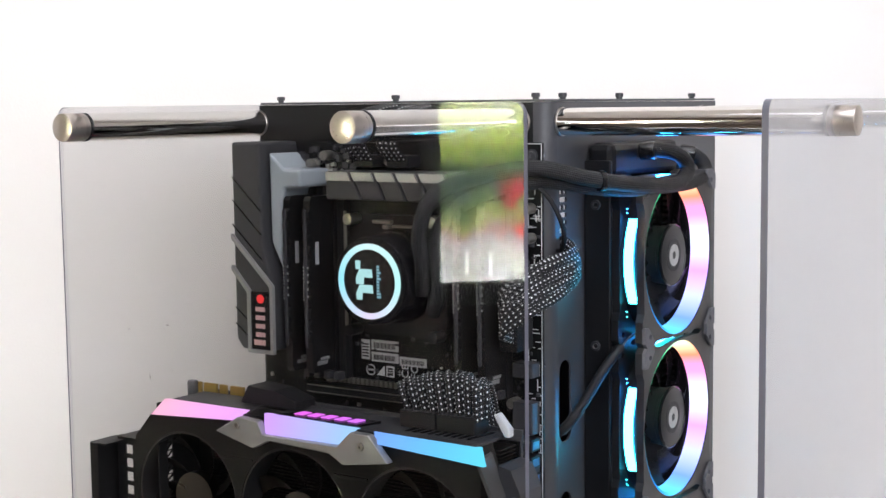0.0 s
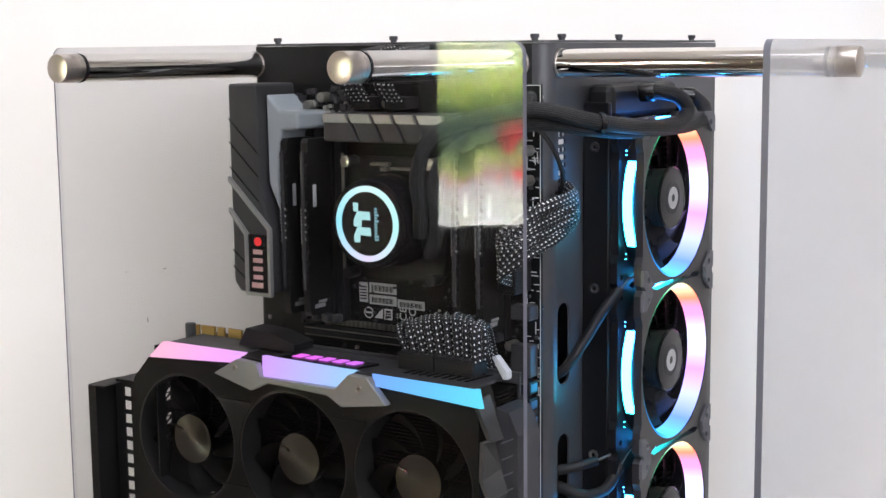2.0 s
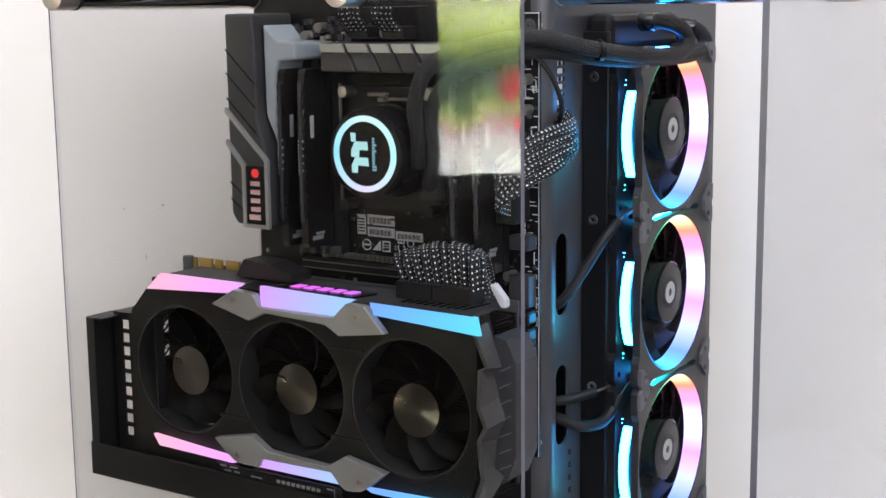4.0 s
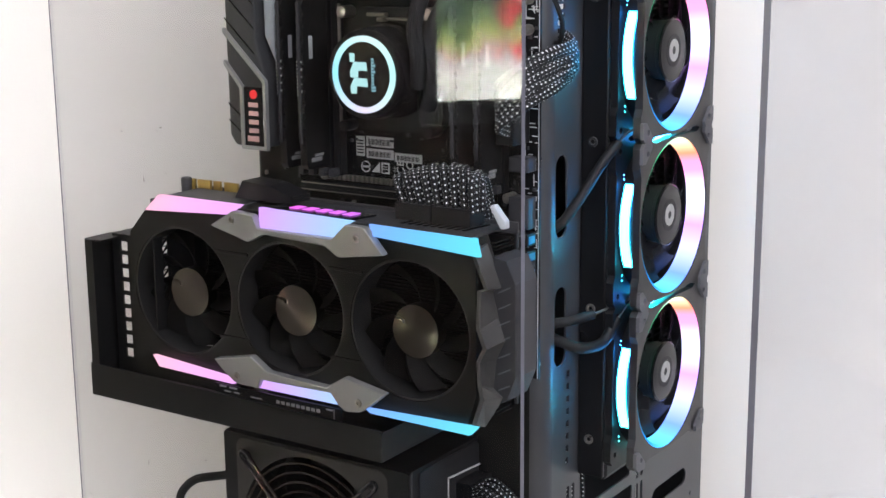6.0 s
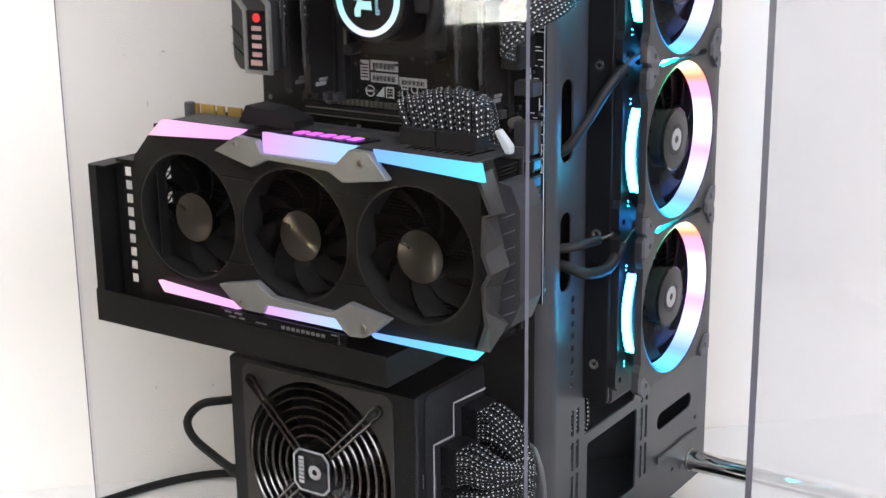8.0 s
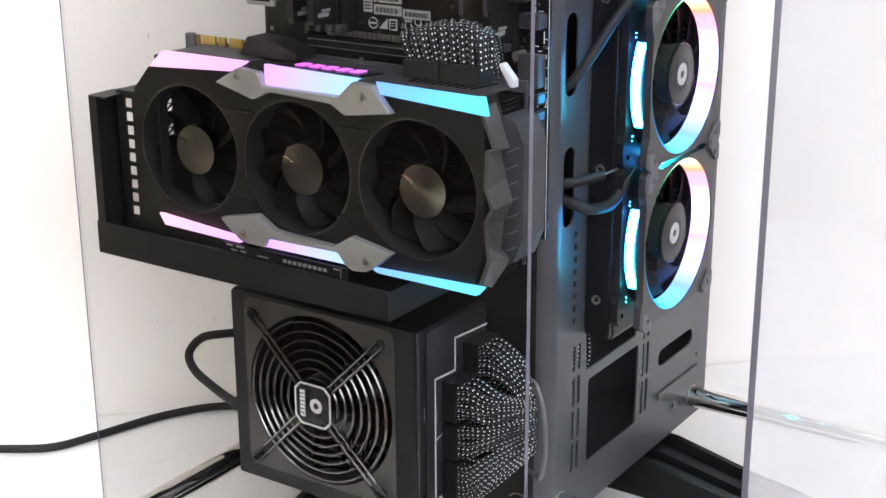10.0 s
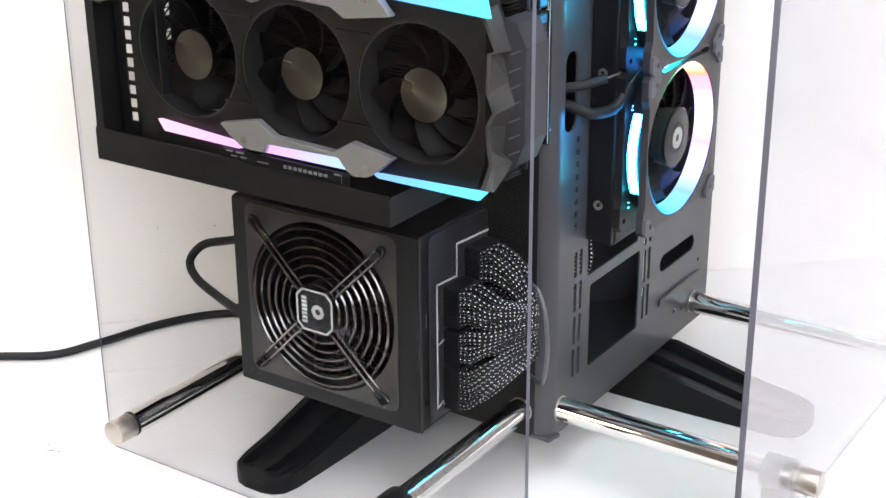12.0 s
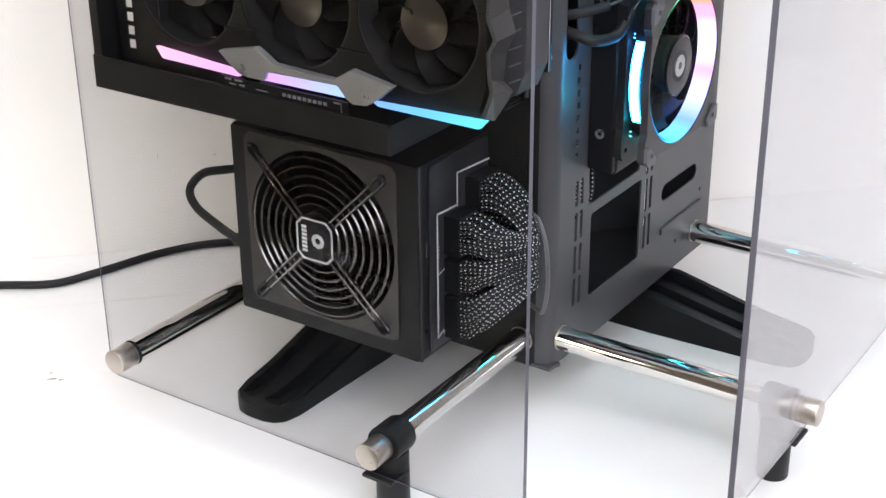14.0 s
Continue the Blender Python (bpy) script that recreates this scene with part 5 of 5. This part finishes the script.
for shape in ([(-0.0118, 0.0142), (-0.0076, 0.0140), (-0.0078, 0.0080), (-0.0114, 0.0081)],
              [(-0.0114, 0.0021), (-0.0082, 0.0083), (0.0020, 0.0083), (0.0027, 0.0026), (-0.0046, 0.0026), (-0.0050, -0.0024), (-0.0113, -0.0023)],
              [(-0.0113, -0.0086), (-0.0082, -0.0026), (0.0024, -0.0026), (0.0032, -0.0083), (-0.0060, -0.0080), (-0.0064, -0.0132), (-0.0108, -0.0132)]):
    pb("logo_bar", prism(bmesh.new(), [(PC.x + a, PC.z + c) for a, c in shape], PC.y - 0.0012, PC.y - 0.0007), CY)
pb("logo_text", boxes(*[(PC.x + 0.0064, PC.x + 0.0082 + (0.0014 if k in (0, 1, 6, 8) else 0), PC.y - 0.0012, PC.y - 0.0007, PC.z - 0.0112 + 0.0021 * k, PC.z - 0.0097 + 0.0021 * k) for k in range(11)]), glow("pump_text_light", [(0, (0.45, 0.85, 1.0)), (1, (0.5, 0.9, 1.0))], 0.7), "row of blue marks")
for z in (0.030, -0.035):
    pb("retention_rail", tube(bmesh.new(), [(PC.x - 0.046, MY - 0.012, PC.z + 0.045), (PC.x - 0.046, MY - 0.012, PC.z - 0.045)], 0.0012 if z > 0 else 0.0009, 8, 4), bpy.data.materials["nickel_rim"], smooth=True)
for dx, dz in ((-0.036, 0.040), (0.036, 0.040), (-0.036, -0.040), (0.036, -0.040)):
    pb("thumb_nut", cyl(bmesh.new(), (PC.x + dx, MY - 0.010, PC.z + dz), (PC.x + dx, MY - 0.023, PC.z + dz), 0.0042, seg=14, bevel=0.0006), SCREWM if dz > 0 else PLASTIC, smooth=True)
pb("bright_clip", boxes((PC.x - 0.020, PC.x - 0.004, MY - 0.015, MY - 0.0102, PC.z + 0.037, PC.z + 0.0395, 0.0006), (PC.x - 0.003, PC.x + 0.022, MY - 0.0145, MY - 0.0102, PC.z + 0.0345, PC.z + 0.0363, 0.0005), (PC.x - 0.010, PC.x - 0.0045, MY - 0.017, MY - 0.0102, PC.z + 0.0335, PC.z + 0.0365, 0.0008)), bpy.data.materials["nickel_rim"])

# ---- hoses ----
HOSE = braid("black_hose_sleeve", (0.006, 0.006, 0.0066), (0.095, 0.095, 0.10), 24, 900.0)
paths = ([(-0.052, -0.060, 0.470), (-0.046, -0.068, 0.490), (-0.047, -0.070, 0.512), (-0.036, -0.070, 0.536), (-0.008, -0.066, 0.549), (0.031, -0.050, 0.5560), (0.060, -0.030, 0.5490), (0.074, 0.0, 0.5440), (0.079, 0.040, 0.5415), (0.079, 0.072, 0.5420), (0.078, 0.089, 0.5500), (0.074, 0.084, 0.5600), (0.064, 0.076, 0.5640), (0.0475, 0.073, 0.5635)],
         [(-0.050, -0.050, 0.455), (-0.036, -0.062, 0.478), (-0.037, -0.064, 0.506), (-0.026, -0.062, 0.526), (0.000, -0.052, 0.541), (0.031, -0.038, 0.5470), (0.056, -0.020, 0.5430), (0.068, 0.010, 0.5400), (0.069, 0.060, 0.5390), (0.068, 0.112, 0.5390), (0.067, 0.144, 0.5435), (0.063, 0.151, 0.5525), (0.0560, 0.146, 0.5590), (0.0475, 0.142, 0.5600)])
for k, pts in enumerate(paths):
    root = thing("coolant_hose", "thick black sleeved coolant hose looping from the radiator to the pump", "hose", "coolant hoses", at=pts[0])
    go = sub(root)
    go("hose", tube(bmesh.new(), pts, 0.0054, 14, 10), HOSE, smooth=True)
    e, d = Vector(pts[-1]), (Vector(pts[-1]) - Vector(pts[-2])).normalized()
    go("fitting", cyl(bmesh.new(), e - d * 0.012, e - d * 0.001, 0.0066, seg=20, bevel=0.0008), GLOSSB, smooth=True)
    if not k:
        q = Vector((0.0655, -0.022, 0.5470))
        go("hose_clip", cyl(bmesh.new(), q - Vector((0.001, 0.0012, 0)), q + Vector((0.001, 0.0016, 0)), 0.0070, seg=20), GLOSSB)

# ---- sleeved power cables ----
SLEEVE = braid("black_white_sleeve", (0.012, 0.012, 0.013), (0.82, 0.82, 0.82), 4, 270.0)


jit = random.Random(21)


def cable_bundle(name, label, lines, r, plugs=(), at=(0, 0, 0)):
    root = thing(name, label, "cable", at=at)
    go = sub(root)
    for pts in lines:
        loose = [Vector(p) + (Vector((jit.uniform(-1, 1), jit.uniform(-1, 1), jit.uniform(-1, 1))) * 0.0011 if 0 < n < len(pts) - 1 else Vector()) for n, p in enumerate(pts)]
        go("wire", tube(bmesh.new(), loose, r * jit.uniform(0.9, 1.08), 9, 8), SLEEVE, smooth=True)
    for p in plugs:
        go("plug", boxes((*p, 0.0008)), PLASTIC, "black plastic plug")
    return root


lines = []
for i in range(10):  # main board cable, sweeping round the corner post
    f = i / 9
    for j in range(2):
        o = 0.0042 * j
        lines.append([(0.0100 + o, MY - 0.020, 0.440 + 0.0034 * i), (0.0130 + o, -0.062 - o, 0.446 + 0.0032 * i), (0.030 + 0.3 * o, -0.060 - 0.5 * o + 0.004 * f, 0.459 + 0.0033 * i),
                      (0.0385 - 0.2 * o + 0.001 * f, -0.036, 0.468 + 0.0032 * i), (0.0400 + 0.003 * math.sin(3.1 * f), -0.015 + 0.6 * o, 0.476 + 0.0026 * i), (0.032, -0.003, 0.483 + 0.0022 * i), (0.018, 0.006, 0.487 + 0.0022 * i)])
cable_bundle("main_power_cable", "thick bundle of black and white sleeved wires", lines, 0.0020, [(0.0045, 0.0185, MY - 0.022, MY - 0.0003, 0.433, 0.476)], (0.01, MY, 0.433))
lines = []
for i in range(9):  # card power cable: a dome of wires bending back and leaning over
    f = i / 8
    x, lean = -0.029 + 0.0064 * i, 1 - f
    up = 0.0125 * math.sin(math.pi * (0.06 + 0.64 * f)) - 0.003
    for j in range(3):
        y, k = -0.115 + 0.0055 * j, 1 - 0.12 * j
        lines.append([(x + 0.004, y, 0.399), (x + 0.003 - 0.006 * lean, y + 0.001, 0.404 + (0.006 + up) * k), (x - 0.002 - 0.009 * lean, y + 0.010, 0.4075 + (0.008 + up) * k), (x - 0.007 - 0.011 * lean, y + 0.023, 0.406 + (0.007 + up) * k), (x - 0.012 - 0.012 * lean, y + 0.036, 0.401 + 0.5 * up), (x - 0.015 - 0.012 * lean, y + 0.046, 0.388), (x - 0.016 - 0.012 * lean, y + 0.050, 0.374)])
cable_bundle("card_power_cable", "arched black and white sleeved cable plugged into the graphics card", lines, 0.0020, [(-0.031, -0.0035, -0.1185, -0.1005, 0.3907, 0.402), (-0.0025, 0.0265, -0.1185, -0.1005, 0.3907, 0.402)], (0, -0.11, 0.3907))
clip = thing("cable_comb", "small pale plastic clip beside the sleeved cable", "clip", at=(0.042, -0.11, 0.3905))
sub(clip)("clip", prism(bmesh.new(), [(0.0375, 0.4050), (0.0405, 0.4062), (0.0490, 0.3965), (0.0490, 0.3915), (0.0455, 0.3915)], -0.114, -0.108, "y", 0.0008), material("pale_grey_plastic", (0.55, 0.57, 0.60), 0.35, vary=0.06, size=60))
lines = []
for i in range(8):  # processor power cables at the upper edge
    x = -0.117 + 0.0042 * i + (0.012 if i > 3 else 0)
    lines.append([(x, MY - 0.016, 0.560), (x, MY - 0.026, 0.571), (x + 0.002, MY - 0.025, 0.583), (x + 0.004, MY - 0.012, 0.5935), (x + 0.005, YP - 0.003, 0.597)])
cable_bundle("processor_power_cable", "short black and white sleeved cable at the upper board edge", lines, 0.0021, [(-0.1195, -0.102, MY - 0.017, MY - 0.0003, 0.5545, 0.563), (-0.090, -0.072, MY - 0.017, MY - 0.0003, 0.5545, 0.563)], (-0.1, MY, 0.5545))
# cables out of the power supply
plugs = [(PX1 + 0.0002, PX1 + 0.014, -0.050, -0.022, 0.160, 0.187), (PX1 + 0.0002, PX1 + 0.014, -0.0775, -0.052, 0.136, 0.166), (PX1 + 0.0002, PX1 + 0.014, -0.0775, -0.052, 0.107, 0.133), (PX1 + 0.0002, PX1 + 0.014, -0.0775, -0.052, 0.070, 0.104), (PX1 + 0.0002, PX1 + 0.014, -0.050, -0.022, 0.126, 0.156)]
groups = []
for g, (x0, x1, y0, y1, z0, z1) in enumerate(plugs):
    lines = []
    nz = max(3, int((z1 - z0) / 0.0050))
    for i in range(nz):
        z = z0 + 0.004 + (z1 - z0 - 0.008) * i / (nz - 1)
        for j in range(3):
            y = y0 + 0.003 + (y1 - y0 - 0.006) * j / 2.5
            zt = 0.127 + (z - 0.127) * 0.48
            lines.append([(x1 - 0.001, y, z), (x1 + 0.009, y, z + 0.002), (0.004 + 0.0026 * j, y * 0.8 - 0.008, 0.5 * z + 0.5 * zt + (0.007, 0.003, 0.004, 0.004, 0.003)[g]), (0.0155 + 0.0012 * j, -0.040 + 0.0035 * j, zt + 0.003), (0.0130, -0.027 + 0.002 * j, zt - 0.002), (0.001, -0.0215 + 0.001 * j, zt - 0.006)])
    cable_bundle("supply_cable", "black and white sleeved wires leaving the power supply", lines, 0.0019, [plugs[g]], (x1, (y0 + y1) / 2, z0))
# white guide lines round the sockets
LX = PX1 + 0.0015
pl = [(-0.0125, 0.1905), (-0.0605, 0.1935), (-0.0605, 0.1690), (-0.0860, 0.1705), (-0.0860, 0.0735), (-0.0790, 0.0765), (-0.0770, 0.0735), (-0.0690, 0.0765)]
for (y0, z0), (y1, z1) in zip(pl, pl[1:]):
    d = Vector((y1 - y0, z1 - z0)).normalized() * 0.0008
    n = Vector((-d.y, d.x))
    pp("guide_line", prism(bmesh.new(), [(y0 - d.x + n.x, z0 - d.y + n.y), (y0 - d.x - n.x, z0 - d.y - n.y), (y1 + d.x - n.x, z1 + d.y - n.y), (y1 + d.x + n.x, z1 + d.y + n.y)], LX, LX + 0.0002, "x"), PRINT)
pp("guide_line", prism(bmesh.new(), [(-0.0855, 0.1228), (-0.0855, 0.1240), (-0.0740, 0.1270), (-0.0740, 0.1258)], LX, LX + 0.0002, "x"), PRINT)
pp("guide_line", prism(bmesh.new(), [(-0.0133, 0.181), (-0.0121, 0.181), (-0.0121, 0.1905), (-0.0133, 0.1905)], LX, LX + 0.0002, "x"), PRINT)
pp("print", boxes(*[(LX, LX + 0.0002, -0.0855, -0.0840, 0.136 + 0.0028 * k, 0.1378 + 0.0028 * k) for k in range(4)], *[(LX, LX + 0.0002, -0.0855, -0.0840, 0.088 + 0.0028 * k, 0.0898 + 0.0028 * k) for k in range(4)], *[(LX, LX + 0.0002, -0.1000, -0.0992, 0.143 + 0.0022 * k, 0.1445 + 0.0022 * k) for k in range(5)]), DIMPRINT)
pp("screw", cyl(bmesh.new(), (PX1, -0.0985, 0.083), (PX1 + 0.001, -0.0985, 0.083), 0.0018, seg=10), GLOSSB)
WIREG = material("grey_wire", (0.10, 0.10, 0.105), 0.4, vary=0.1, size=80)
thin = thing("thin_cable", "thin dark cable bowed beside the case edge", "cable", at=(0.022, -0.03, 0.07))
sub(thin)("wire", tube(bmesh.new(), [(0.012, -0.024, 0.158), (0.022, -0.032, 0.157), (0.029, -0.034, 0.140), (0.031, -0.034, 0.110), (0.027, -0.033, 0.088), (0.018, -0.026, 0.084), (0.008, -0.020, 0.083)], 0.0016, 8, 8), WIREG, smooth=True)
sig = thing("thin_cable", "thin black cable running over the circuit board edge", "cable", at=(0.03, -0.04, 0.5))
sub(sig)("wire", tube(bmesh.new(), [(0.006, -0.038, 0.552), (0.022, -0.042, 0.548), (0.036, -0.038, 0.535), (0.0405, -0.028, 0.515), (0.032, -0.014, 0.500), (0.020, -0.002, 0.497)], 0.0017, 8, 8), RUBBER, smooth=True)

lines = [[(0.011 + 0.004 * (i % 3), 0.034 + 0.0045 * (i // 3), 0.215), (0.012 + 0.004 * (i % 3), 0.036 + 0.0045 * (i // 3), 0.175), (0.010 + 0.004 * (i % 3), 0.040 + 0.0045 * (i // 3), 0.145), (-0.01 + 0.004 * (i % 3), 0.046 + 0.0045 * (i // 3), 0.12), (-0.04, 0.05 + 0.0045 * (i // 3), 0.10)] for i in range(9)]
cable_bundle("inner_cable", "black and white sleeved wires hanging inside the case", lines, 0.0021, (), (0.0, 0.04, 0.215))

# ---- fan cables ----
for k, pts in enumerate(([(0.050, 0.046, 0.4300), (0.052, 0.036, 0.4270), (0.045, 0.024, 0.4130), (0.035, 0.012, 0.3900), (0.026, 0.004, 0.3740), (0.016, 0.002, 0.3660)],
                         [(0.050, 0.056, 0.3060), (0.051, 0.040, 0.2990), (0.047, 0.026, 0.2840), (0.040, 0.008, 0.2830), (0.030, 0.003, 0.2860), (0.016, 0.004, 0.2880)],
                         [(0.049, 0.050, 0.3080), (0.0415, 0.0215, 0.3050), (0.036, 0.0125, 0.3035), (0.028, 0.004, 0.3015), (0.016, 0.000, 0.2990)])):
    root = thing("fan_cable", "black sheathed fan cable entering a slot in the case", "cable", "fan cables", at=pts[0])
    go = sub(root)
    go("sheath", tube(bmesh.new(), pts[1:], (0.0036, 0.0041, 0.0036)[k], 12, 8), RUBBER, smooth=True)
    for j, col in enumerate(((0.50, 0.42, 0.06), (0.05, 0.14, 0.40), (0.10, 0.10, 0.10))):
        nm = "wire_%s" % ("yellow", "blue", "black")[j]
        mt = bpy.data.materials.get(nm) or material(nm, col, 0.45, size=80)
        o = Vector((0.002 * (j - 1), 0, 0.0012 * (j - 1)))
        go("wire", tube(bmesh.new(), [Vector(pts[0]) + o + Vector((0.004, 0.008, 0.004)), Vector(pts[0]) + o, Vector(pts[1]) + o * 0.5], 0.0009, 6, 6), mt, smooth=True)

# ---- mains cord ----
cord = thing("mains_cord", "black mains cord with a moulded plug in the power supply", "power cord", at=(-0.3, -0.03, TOP))
go = sub(cord)
go("plug", boxes((-0.222, PX0 - 0.0005, -0.072, -0.048, 0.078, 0.100, 0.003)), RUBBER)
go("strain_relief", cyl(bmesh.new(), (-0.246, -0.0585, 0.0885), (-0.2225, -0.060, 0.0885), 0.0052, 0.0075, 16), RUBBER, smooth=True)
go("cord", tube(bmesh.new(), [(-0.246, -0.0585, 0.0885), (-0.272, -0.050, 0.090), (-0.306, -0.040, 0.096), (-0.322, -0.030, 0.105), (-0.316, -0.020, 0.117), (-0.300, -0.010, 0.121), (-0.270, 0.020, 0.121), (-0.235, 0.060, 0.112)], 0.0037, 12, 10), RUBBER, smooth=True)
lead = thing("cable_lead", "black cable lying across the table by the wall", "power cord", at=(-0.45, -0.05, TOP))
sub(lead)("cord", tube(bmesh.new(), [(-0.560, -0.150, TOP + 0.004), (-0.505, -0.105, TOP + 0.004), (-0.462, -0.073, TOP + 0.004), (-0.445, -0.032, TOP + 0.004), (-0.424, 0.034, TOP + 0.004), (-0.387, 0.084, TOP + 0.004), (-0.310, 0.120, TOP + 0.004), (-0.22, 0.13, TOP + 0.004)], 0.0037, 12, 10), RUBBER, smooth=True)
